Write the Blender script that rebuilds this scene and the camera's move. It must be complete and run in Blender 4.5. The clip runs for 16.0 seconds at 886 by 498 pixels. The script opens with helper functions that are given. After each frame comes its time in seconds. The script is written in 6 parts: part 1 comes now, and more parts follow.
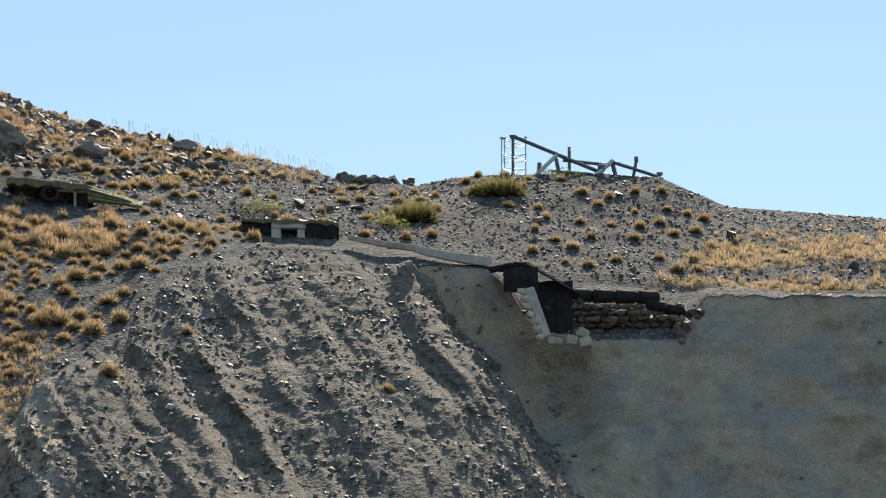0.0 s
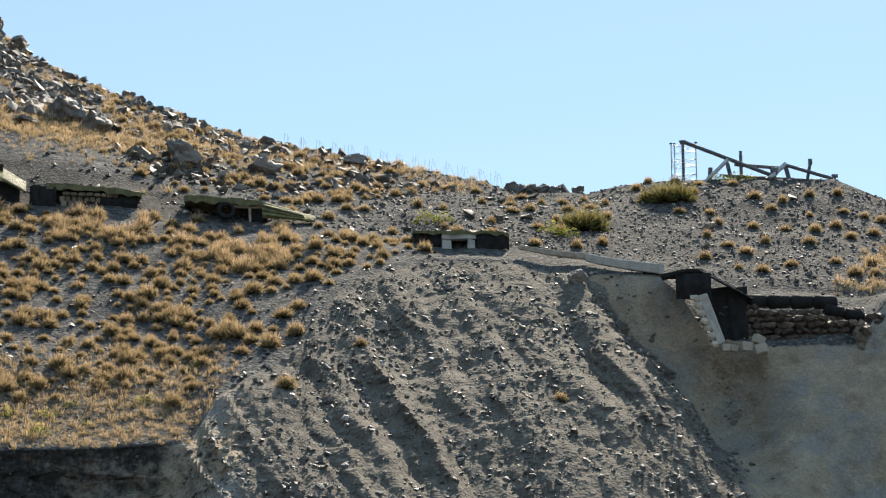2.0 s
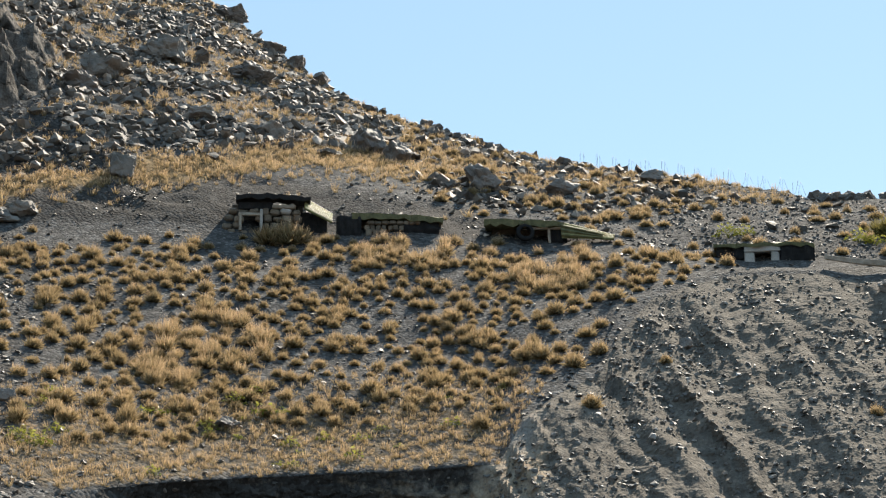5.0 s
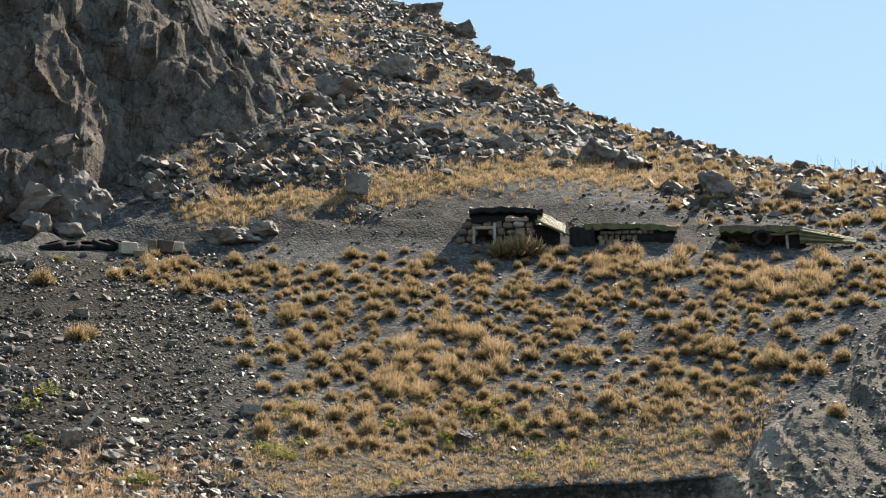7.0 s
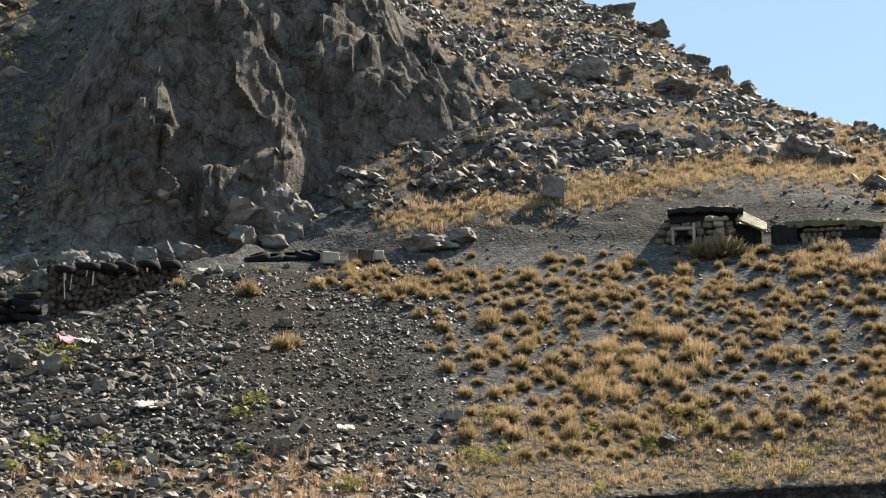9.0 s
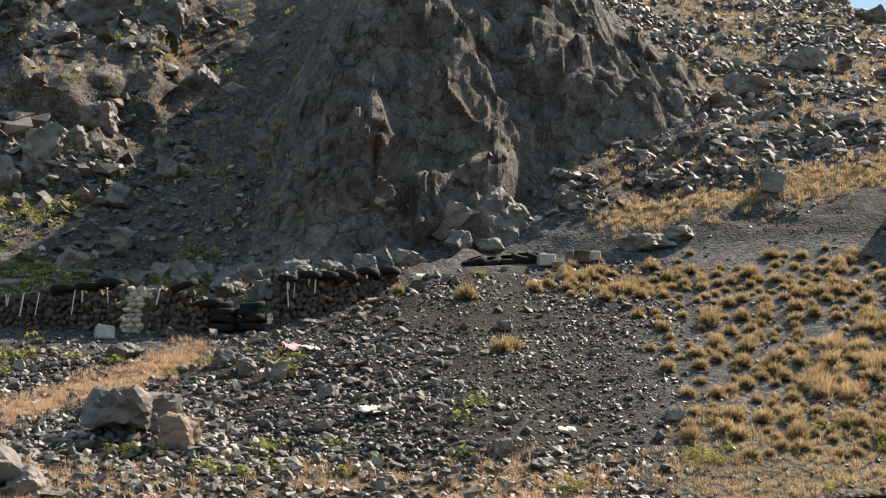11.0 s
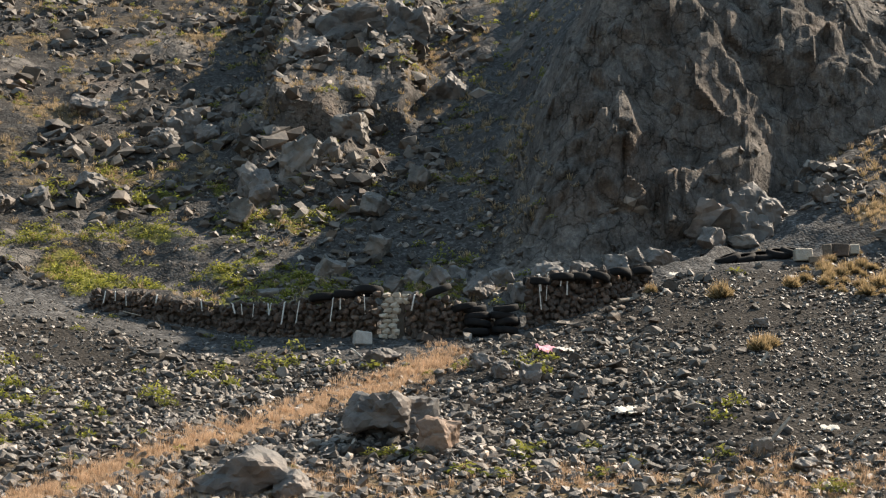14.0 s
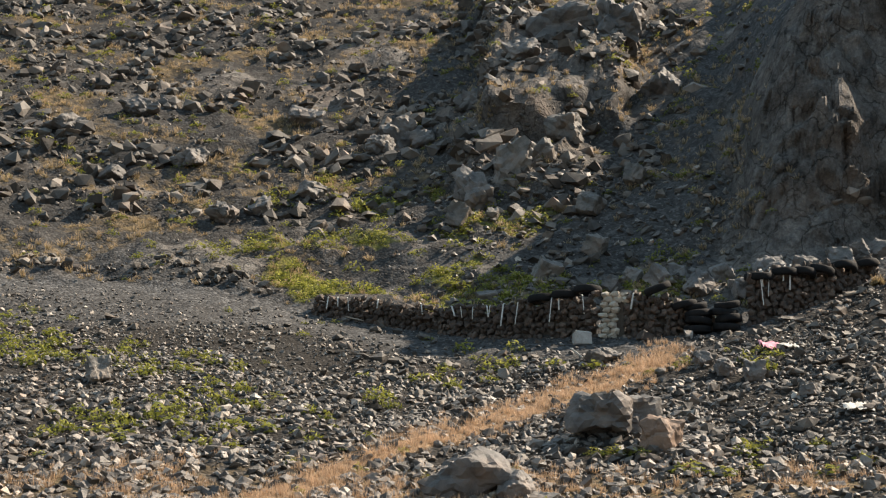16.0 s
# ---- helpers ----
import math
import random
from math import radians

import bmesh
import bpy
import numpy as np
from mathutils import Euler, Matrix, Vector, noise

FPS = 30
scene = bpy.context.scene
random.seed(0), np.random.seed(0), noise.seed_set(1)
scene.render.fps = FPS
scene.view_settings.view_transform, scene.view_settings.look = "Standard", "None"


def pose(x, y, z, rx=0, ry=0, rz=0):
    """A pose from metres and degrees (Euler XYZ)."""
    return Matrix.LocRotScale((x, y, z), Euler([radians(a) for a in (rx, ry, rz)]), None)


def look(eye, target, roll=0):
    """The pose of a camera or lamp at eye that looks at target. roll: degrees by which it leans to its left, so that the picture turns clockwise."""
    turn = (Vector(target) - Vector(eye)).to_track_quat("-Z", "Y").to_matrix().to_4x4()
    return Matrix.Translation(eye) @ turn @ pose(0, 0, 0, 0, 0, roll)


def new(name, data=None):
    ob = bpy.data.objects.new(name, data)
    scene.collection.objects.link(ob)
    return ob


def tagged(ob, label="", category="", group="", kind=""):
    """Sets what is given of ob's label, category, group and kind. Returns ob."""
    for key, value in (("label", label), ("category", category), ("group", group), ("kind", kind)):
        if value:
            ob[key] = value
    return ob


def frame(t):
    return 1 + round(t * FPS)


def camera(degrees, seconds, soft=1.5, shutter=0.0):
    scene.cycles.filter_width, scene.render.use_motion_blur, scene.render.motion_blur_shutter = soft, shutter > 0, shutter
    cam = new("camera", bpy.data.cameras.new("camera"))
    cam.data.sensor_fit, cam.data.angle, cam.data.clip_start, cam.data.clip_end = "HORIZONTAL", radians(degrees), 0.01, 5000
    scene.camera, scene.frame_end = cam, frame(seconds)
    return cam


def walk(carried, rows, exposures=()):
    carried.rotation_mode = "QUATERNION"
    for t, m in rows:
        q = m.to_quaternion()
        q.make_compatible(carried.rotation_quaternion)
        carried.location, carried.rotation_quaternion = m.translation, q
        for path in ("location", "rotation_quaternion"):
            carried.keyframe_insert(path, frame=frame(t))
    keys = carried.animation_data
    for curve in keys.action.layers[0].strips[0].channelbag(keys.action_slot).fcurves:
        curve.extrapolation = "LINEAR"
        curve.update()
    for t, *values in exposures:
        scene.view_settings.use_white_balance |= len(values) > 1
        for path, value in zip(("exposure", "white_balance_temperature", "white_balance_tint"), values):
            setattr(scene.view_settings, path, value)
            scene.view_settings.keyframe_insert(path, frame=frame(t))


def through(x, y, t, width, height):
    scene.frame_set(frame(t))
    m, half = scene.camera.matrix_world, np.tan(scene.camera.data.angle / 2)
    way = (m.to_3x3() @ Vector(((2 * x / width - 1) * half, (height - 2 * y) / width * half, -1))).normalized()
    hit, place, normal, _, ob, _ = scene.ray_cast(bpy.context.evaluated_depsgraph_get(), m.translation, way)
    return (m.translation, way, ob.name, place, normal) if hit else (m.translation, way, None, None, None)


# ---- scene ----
# ---- camera ----
EYE = 1.65  # height of the tripod head above the ground it stands on


def view(pan, tilt, roll=0.0):
    """A pose of the tripod head: bearing and tilt in degrees; bearing 0 is +y, to the right is positive."""
    return pose(0, 0, EYE, 90 + tilt, 0, -pan) @ pose(0, 0, 0, 0, 0, -roll)


cam = camera(31.5, 16.0, soft=1.2)
PATH = [
    (0.0, 0.000, 9.898, -0.050),
    (0.5, -1.487, 9.967, -0.044),
    (1.0, -3.113, 10.017, -0.063),
    (1.5, -4.607, 10.090, -0.038),
    (2.0, -6.303, 10.240, -0.035),
    (2.5, -7.836, 10.451, -0.027),
    (3.0, -9.752, 10.614, 0.010),
    (3.5, -11.699, 10.688, 0.063),
    (6.0, -21.529, 11.178, 0.151),
    (6.5, -23.827, 11.285, 0.058),
    (7.0, -26.062, 11.392, 0.024),
    (7.5, -27.589, 11.452, -0.001),
    (8.0, -29.552, 11.494, 0.021),
    (8.5, -31.471, 11.530, 0.015),
    (11.0, -41.453, 11.632, 0.089),
    (11.5, -43.377, 11.661, 0.017),
    (12.0, -45.438, 11.690, 0.006),
    (12.5, -47.291, 11.698, -0.035),
    (13.0, -49.083, 11.698, -0.053),
    (13.5, -49.883, 11.697, -0.074),
    (14.0, -50.776, 11.693, -0.069),
    (14.5, -52.075, 11.686, 0.029),
    (15.0, -54.199, 11.691, 0.036),
    (15.5, -56.535, 11.689, 0.005),
    (16.0, -58.845, 11.701, -0.072),
]
walk(cam, [(t, view(p, e, r)) for t, p, e, r in PATH], exposures=[(0.0, 1.1, 6450, 10), (1.0, 1.2, 6450, 10), (3.5, 1.2, 6450, 10), (6.0, 1.18, 6500, 10), (8.5, 1.17, 6650, 11), (11.0, 1.18, 6750, 12), (14.0, 1.13, 6750, 13), (16.0, 1.06, 6800, 13)])

# ---- world and sun ----
SUN_BEARING, SUN_HEIGHT = 11.0, 45.0
world = bpy.data.worlds.new("sky")
scene.world = world
world.use_nodes = True
wn, wl = world.node_tree.nodes, world.node_tree.links
wn.clear()
sky = wn.new("ShaderNodeTexSky")
sky.sky_type, sky.sun_disc = "NISHITA", False
sky.sun_elevation, sky.sun_rotation = radians(SUN_HEIGHT), radians(SUN_BEARING)
sky.altitude, sky.air_density, sky.dust_density, sky.ozone_density = 1150, 1.0, 0.25, 0.0
bg = wn.new("ShaderNodeBackground")
bg.inputs["Strength"].default_value = 0.074
wout = wn.new("ShaderNodeOutputWorld")
haze = wn.new("ShaderNodeMix")  # thin even haze over the clear sky
haze.data_type = "RGBA"
haze.inputs[0].default_value, haze.inputs[7].default_value = 0.6, (3.1, 4.75, 6.0, 1)
wl.new(sky.outputs[0], haze.inputs[6])
wl.new(haze.outputs[2], bg.inputs[0])
wl.new(bg.outputs[0], wout.inputs[0])

sun = new("sun", bpy.data.lights.new("sun", "SUN"))
sun.data.energy, sun.data.angle, sun.data.color = 5.0, radians(0.55), (1.0, 0.89, 0.73)
_b, _h = radians(SUN_BEARING), radians(SUN_HEIGHT)
sun.matrix_world = look((0, 0, 200), Vector((0, 0, 200)) - Vector((math.sin(_b) * math.cos(_h), math.cos(_b) * math.cos(_h), math.sin(_h))))

# ---- materials ----
class Shade:
    """A small builder for node materials."""

    def __init__(self, name):
        self.mat = bpy.data.materials.new(name)
        self.mat.use_nodes = True
        self.n, self.l = self.mat.node_tree.nodes, self.mat.node_tree.links
        self.bsdf = self.n["Principled BSDF"]
        self.pos = self.n.new("ShaderNodeTexCoord").outputs["Object"]

    def put(self, socket, v):
        if isinstance(v, bpy.types.NodeSocket):
            self.l.new(v, socket)
        elif isinstance(v, tuple) and len(v) == 3:
            socket.default_value = (*v, 1)
        else:
            socket.default_value = v

    def noise(self, scale, detail=5, rough=0.6, vec=None):
        t = self.n.new("ShaderNodeTexNoise")
        self.put(t.inputs["Vector"], vec or self.pos)
        t.inputs["Scale"].default_value, t.inputs["Detail"].default_value, t.inputs["Roughness"].default_value = scale, detail, rough
        return t.outputs["Fac"]

    def cells(self, scale, out="Color", feature="F1"):
        t = self.n.new("ShaderNodeTexVoronoi")
        t.feature = feature
        self.put(t.inputs["Vector"], self.pos)
        t.inputs["Scale"].default_value = scale
        return t.outputs[out]

    def attr(self, name, out="Fac"):
        t = self.n.new("ShaderNodeAttribute")
        t.attribute_name = name
        return t.outputs[out]

    def split(self, colour):
        t = self.n.new("ShaderNodeSeparateColor")
        self.l.new(colour, t.inputs[0])
        return t.outputs

    def ramp(self, fac, *stops):
        t = self.n.new("ShaderNodeValToRGB")
        self.put(t.inputs[0], fac)
        e = t.color_ramp.elements
        while len(e) < len(stops):
            e.new(0.5)
        for k, (p, c) in zip(e, stops):
            k.position, k.color = p, (*c, 1) if isinstance(c, tuple) else (c, c, c, 1)
        return t.outputs[0]

    def mix(self, fac, a, b, kind="MIX"):
        t = self.n.new("ShaderNodeMix")
        t.data_type, t.blend_type = "RGBA", kind
        self.put(t.inputs[0], fac), self.put(t.inputs[6], a), self.put(t.inputs[7], b)
        return t.outputs[2]

    def math(self, op, a, b=0.0):
        t = self.n.new("ShaderNodeMath")
        t.operation = op
        self.put(t.inputs[0], a), self.put(t.inputs[1], b)
        return t.outputs[0]

    def bump(self, height, strength=0.5, dist=0.05):
        t = self.n.new("ShaderNodeBump")
        t.inputs["Strength"].default_value, t.inputs["Distance"].default_value = strength, dist
        self.put(t.inputs["Height"], height)
        self.l.new(t.outputs[0], self.bsdf.inputs["Normal"])

    def done(self, colour, rough=0.9, metal=0.0, spec=0.3):
        self.put(self.bsdf.inputs["Base Color"], colour), self.put(self.bsdf.inputs["Roughness"], rough)
        self.bsdf.inputs["Metallic"].default_value, self.bsdf.inputs["Specular IOR Level"].default_value = metal, spec
        return self.mat


def ground_material():
    m = Shade("hillside_ground")
    a, b = m.split(m.attr("cover", "Color")), m.split(m.attr("cover_b", "Color"))
    straw, dirt, rock = a[0], a[1], a[2]
    green, track, pit = b[0], b[1], b[2]
    big, mid, fine = m.noise(0.22), m.noise(1.7), m.noise(14, 3)
    gravel = m.mix(m.ramp(mid, (0.3, 0.0), (0.7, 1.0)), (0.062, 0.061, 0.061), (0.115, 0.113, 0.110))
    gravel = m.mix(m.ramp(big, (0.4, 0.0), (0.65, 0.7)), gravel, (0.10, 0.095, 0.09))
    peb = m.cells(9.0)
    gravel = m.mix(0.75, gravel, m.ramp(m.split(peb)[0], (0.0, 0.35), (0.7, 0.9), (1.0, 1.9)), "MULTIPLY")
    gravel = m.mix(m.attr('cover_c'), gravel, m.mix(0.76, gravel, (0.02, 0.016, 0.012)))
    soil = m.mix(m.ramp(mid, (0.3, 0.0), (0.7, 1.0)), (0.10, 0.089, 0.077), (0.162, 0.145, 0.123))
    soil = m.mix(0.5, soil, m.ramp(m.split(m.cells(7.0))[1], (0.0, 0.6), (0.8, 1.0), (1.0, 1.6)), "MULTIPLY")
    brown = m.mix(m.ramp(mid, (0.3, 0.0), (0.7, 1.0)), (0.225, 0.176, 0.126), (0.335, 0.272, 0.20))
    brown = m.mix(m.ramp(m.noise(0.55, 6, 0.65), (0.45, 0.0), (0.6, 0.75)), brown, (0.20, 0.195, 0.185))
    brown = m.mix(m.ramp(m.noise(0.9, 4, 0.6), (0.56, 0.0), (0.68, 0.6)), brown, (0.15, 0.10, 0.066))
    brown = m.mix(0.6, brown, m.ramp(m.noise(5.0, 6, 0.7), (0.3, 0.8), (0.7, 1.2)), 'MULTIPLY')
    stone = m.mix(m.ramp(m.noise(0.7, 8, 0.7), (0.32, 0.0), (0.68, 1.0)), (0.064, 0.058, 0.053), (0.205, 0.187, 0.168))
    streak = m.n.new("ShaderNodeMapping")
    streak.inputs["Scale"].default_value = (1.0, 1.0, 0.16)
    m.l.new(m.pos, streak.inputs[0])
    stone = m.mix(0.7, stone, m.ramp(m.noise(1.3, 7, 0.7, streak.outputs[0]), (0.3, 0.55), (0.55, 1.0), (0.75, 1.45)), "MULTIPLY")
    stone = m.mix(0.7, stone, m.ramp(m.noise(4.5, 8, 0.75), (0.3, 0.35), (0.5, 1.0), (0.72, 1.8)), 'MULTIPLY')
    drift = m.n.new("ShaderNodeTexNoise")  # uneven joints in the rock
    drift.inputs["Scale"].default_value, drift.inputs["Detail"].default_value = 1.1, 6
    m.l.new(m.pos, drift.inputs["Vector"])
    bent = m.n.new("ShaderNodeVectorMath")
    bent.operation = "MULTIPLY_ADD"
    bent.inputs[1].default_value = (1.6, 1.6, 1.6)
    m.l.new(drift.outputs["Color"], bent.inputs[0]), m.l.new(m.pos, bent.inputs[2])
    joint = m.n.new("ShaderNodeTexVoronoi")
    joint.feature = "DISTANCE_TO_EDGE"
    joint.inputs["Scale"].default_value = 0.75
    m.l.new(bent.outputs[0], joint.inputs["Vector"])
    joint = m.ramp(joint.outputs["Distance"], (0.0, 0.0), (0.035, 1.0))
    stone = m.mix(0.55, stone, joint, 'MULTIPLY')
    stone = m.mix(m.ramp(m.noise(0.35), (0.5, 0.0), (0.7, 0.55)), stone, (0.135, 0.095, 0.07))
    dry = m.mix(m.ramp(mid, (0.35, 0.0), (0.65, 1.0)), (0.098, 0.072, 0.042), (0.225, 0.16, 0.085))
    leaf = m.mix(m.ramp(mid, (0.35, 0.0), (0.65, 1.0)), (0.115, 0.115, 0.025), (0.25, 0.235, 0.05))
    hot = m.mix(m.ramp(mid, (0.35, 0.0), (0.65, 1.0)), (0.26, 0.18, 0.11), (0.40, 0.285, 0.18))

    def patch(v, lo=0.35, hi=0.65):  # ragged edge of a patch
        return m.ramp(m.math("ADD", v, m.math("MULTIPLY", m.math("SUBTRACT", m.noise(3.0, 6, 0.7), 0.5), 0.9)), (lo, 0.0), (hi, 1.0))
    c = m.mix(patch(dirt), gravel, soil)
    c = m.mix(patch(pit), c, brown)
    c = m.mix(patch(rock), c, stone)
    c = m.mix(patch(straw, 0.4, 0.75), c, dry)
    c = m.mix(patch(green, 0.4, 0.75), c, leaf)
    c = m.mix(patch(track), c, hot)
    c = m.mix(0.5, c, m.ramp(fine, (0.25, 0.55), (0.75, 1.4)), "MULTIPLY")
    crackle = m.math("MULTIPLY", rock, m.math("ADD", m.math("ADD", m.math("MULTIPLY", joint, 0.5), m.noise(2.2, 8, 0.75)), m.math("MULTIPLY", m.cells(1.6, "Distance"), 1.2)))
    mid = m.math("ADD", mid, m.math("MULTIPLY", crackle, 1.6))
    h = m.math("ADD", m.math("MULTIPLY", m.cells(9.0, "Distance"), -0.6), m.math("ADD", mid, m.math("MULTIPLY", fine, 0.35)))
    h = m.math("MULTIPLY", h, m.math("SUBTRACT", 1.0, m.math("MULTIPLY", m.math("MAXIMUM", dirt, pit), 0.3)))
    m.bump(h, 0.8, 0.09)
    return m.done(c, 0.95, 0, 0.08)


def rock_material(name, low, high, warm, scale=2.2, vary=((0.0, 0.35), (0.6, 0.85), (0.88, 1.6), (1.0, 2.6)), rough=0.65, spec=0.35):
    m = Shade(name)
    tone = m.n.new("ShaderNodeNewGeometry").outputs["Random Per Island"]
    c = m.mix(m.ramp(m.noise(scale, 8, 0.7), (0.3, 0.0), (0.7, 1.0)), low, high)
    c = m.mix(m.ramp(m.noise(scale * 0.4), (0.5, 0.0), (0.72, 0.7)), c, warm)
    one = m.n.new("ShaderNodeObjectInfo").outputs["Random"]
    c = m.mix(0.8, c, m.ramp(m.math("FRACT", m.math("ADD", tone, one)), *vary), "MULTIPLY")
    m.bump(m.math("ADD", m.noise(scale * 3, 6, 0.7), m.math("MULTIPLY", m.cells(scale * 2.2, "Distance"), 0.5)), 0.6, 0.06)
    return m.done(c, rough, 0, spec)


def blade_material(name, base, mid, tip, through=0.45):
    m = Shade(name)
    tone = m.n.new("ShaderNodeNewGeometry").outputs["Random Per Island"]
    one = m.n.new("ShaderNodeObjectInfo").outputs["Random"]
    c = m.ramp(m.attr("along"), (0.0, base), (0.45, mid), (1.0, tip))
    c = m.mix(0.7, c, m.ramp(m.math("FRACT", m.math("ADD", tone, m.math("MULTIPLY", one, 3.7))), (0.0, 0.6), (1.0, 1.35)), "MULTIPLY")
    m.done(c, 0.75, 0, 0.2)
    thin = m.n.new("ShaderNodeBsdfTranslucent")
    m.l.new(c, thin.inputs[0])
    add = m.n.new("ShaderNodeMixShader")
    add.inputs[0].default_value = through
    m.l.new(m.bsdf.outputs[0], add.inputs[1]), m.l.new(thin.outputs[0], add.inputs[2])
    m.l.new(add.outputs[0], m.n["Material Output"].inputs[0])
    return m.mat


def plain(name, low, high, rough=0.7, metal=0.0, scale=6.0, bump=0.3, spec=0.3):
    m = Shade(name)
    c = m.mix(m.ramp(m.noise(scale, 6, 0.65), (0.3, 0.0), (0.7, 1.0)), low, high)
    c = m.mix(0.6, c, m.ramp(m.noise(scale * 8, 3), (0.3, 0.75), (0.7, 1.2)), "MULTIPLY")
    m.bump(m.noise(scale * 6, 5), bump, 0.02)
    return m.done(c, rough, metal, spec)


GROUND = ground_material()
STONE = rock_material("grey_stone", (0.058, 0.05, 0.043), (0.22, 0.188, 0.155), (0.21, 0.145, 0.10), 2.2, ((0.0, 0.2), (0.6, 0.62), (0.84, 1.4), (1.0, 3.4)), 0.5, 0.55)
PEBBLE = rock_material('grey_pebble', (0.08, 0.077, 0.073), (0.24, 0.23, 0.215), (0.21, 0.175, 0.14), 2.2, ((0.0, 0.4), (0.7, 0.75), (0.9, 1.15), (1.0, 2.0)))
BOULDER = rock_material("boulder_rock", (0.055, 0.048, 0.042), (0.195, 0.17, 0.142), (0.19, 0.13, 0.09), 1.2, ((0.0, 0.3), (0.6, 0.75), (0.88, 1.3), (1.0, 2.2)))
DARKROCK = rock_material("dark_rock", (0.06, 0.056, 0.053), (0.20, 0.185, 0.168), (0.19, 0.135, 0.10), 1.6, ((0.0, 0.7), (1.0, 1.25)))
OUTCROP = rock_material("outcrop_rock", (0.07, 0.066, 0.06), (0.235, 0.215, 0.188), (0.20, 0.14, 0.10), 1.6, ((0.0, 0.75), (1.0, 1.2)))
HILLROCK = rock_material("hill_rock", (0.085, 0.078, 0.071), (0.27, 0.245, 0.215), (0.22, 0.16, 0.115), 1.6, ((0.0, 0.4), (0.7, 0.85), (0.93, 1.3), (1.0, 2.2)))
WALLSTONE = rock_material("wall_stone", (0.042, 0.031, 0.024), (0.13, 0.097, 0.072), (0.13, 0.075, 0.05), 3.0, ((0.0, 0.5), (0.8, 1.0), (1.0, 1.7)))
BROWNBLOCK = rock_material('brown_block', (0.105, 0.08, 0.057), (0.26, 0.205, 0.145), (0.18, 0.115, 0.078), 3.0, ((0.0, 0.55), (1.0, 1.3)))
PALESTONE = rock_material("pale_block", (0.36, 0.31, 0.245), (0.56, 0.50, 0.41), (0.46, 0.36, 0.25), 3.0, ((0.0, 0.75), (1.0, 1.15)))
# olive-to-straw blades; the dark root colour also holds the shade within the tuft
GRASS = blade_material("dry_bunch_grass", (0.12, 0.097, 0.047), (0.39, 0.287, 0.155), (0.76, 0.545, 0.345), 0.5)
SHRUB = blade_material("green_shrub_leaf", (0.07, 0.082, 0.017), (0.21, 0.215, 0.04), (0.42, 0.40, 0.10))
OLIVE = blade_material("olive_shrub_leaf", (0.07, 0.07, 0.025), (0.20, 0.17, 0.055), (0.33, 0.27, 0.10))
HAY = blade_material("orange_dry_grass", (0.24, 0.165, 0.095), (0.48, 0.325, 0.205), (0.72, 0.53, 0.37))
RUBBER = plain("black_rubber", (0.006, 0.006, 0.007), (0.016, 0.015, 0.014), 0.8, 0, 5, 0.3, 0.2)
STEEL = plain("galvanised_steel", (0.30, 0.31, 0.32), (0.46, 0.47, 0.48), 0.4, 0.7, 4, 0.1, 0.5)
RUSTY = plain("dark_painted_steel", (0.05, 0.055, 0.065), (0.13, 0.13, 0.14), 0.55, 0.2, 4, 0.2, 0.5)
TIMBER = plain("weathered_timber", (0.20, 0.16, 0.12), (0.42, 0.36, 0.29), 0.85, 0, 5, 0.4)
SHEET = plain("mossy_corrugated_sheet", (0.055, 0.055, 0.025), (0.16, 0.15, 0.07), 0.75, 0.0, 5, 0.3)
OLIVESHEET = plain("olive_painted_sheet", (0.12, 0.115, 0.035), (0.30, 0.28, 0.11), 0.5, 0.0, 5, 0.2, 0.5)
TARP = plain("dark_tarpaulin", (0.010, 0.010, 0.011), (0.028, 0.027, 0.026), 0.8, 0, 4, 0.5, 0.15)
CONCRETE = plain("pale_concrete", (0.30, 0.28, 0.25), (0.46, 0.43, 0.39), 0.9, 0, 5, 0.4)
CLOTH = plain("faded_white_strap", (0.42, 0.40, 0.36), (0.65, 0.62, 0.56), 0.9, 0, 8, 0.3)
PINK = plain("pink_cloth", (0.55, 0.24, 0.30), (0.72, 0.38, 0.44), 0.9, 0, 8, 0.3)
SOIL = plain("dark_earth", (0.06, 0.05, 0.04), (0.12, 0.10, 0.08), 0.95, 0, 5, 0.6)

# ---- the shape of the hillside ----
def hash3(ix, iy, iz, seed):
    h = (ix * 374761393 + iy * 668265263 + iz * 2147483647 + seed * 974634777) & 0xFFFFFFFF
    h = ((h ^ (h >> 13)) * 1274126177) & 0xFFFFFFFF
    return ((h ^ (h >> 16)) & 0xFFFFFF) / 16777215.0


def value(x, y, z, seed=0):
    """Smooth noise from -1 to 1 on arrays."""
    x, y, z = np.broadcast_arrays(x, y, z)
    ix, iy, iz = (np.floor(a).astype(np.int64) for a in (x, y, z))
    fx, fy, fz = x - ix, y - iy, z - iz
    fx, fy, fz = (f * f * f * (f * (f * 6 - 15) + 10) for f in (fx, fy, fz))
    out = 0
    for a in (0, 1):
        for b in (0, 1):
            for c in (0, 1):
                w = (fx if a else 1 - fx) * (fy if b else 1 - fy) * (fz if c else 1 - fz)
                out = out + w * hash3(ix + a, iy + b, iz + c, seed)
    return out * 2 - 1


def fbm(x, y, z, octaves=4, seed=0, ridged=False):
    out, amp, tot = 0, 1.0, 0
    for o in range(octaves):
        n = value(x * 2 ** o + 17.3 * o, y * 2 ** o - 9.1 * o, z * 2 ** o + 3.7 * o, seed + o)
        out, tot, amp = out + amp * (1 - 2 * np.abs(n) if ridged else n), tot + amp, amp * 0.5
    return out / tot


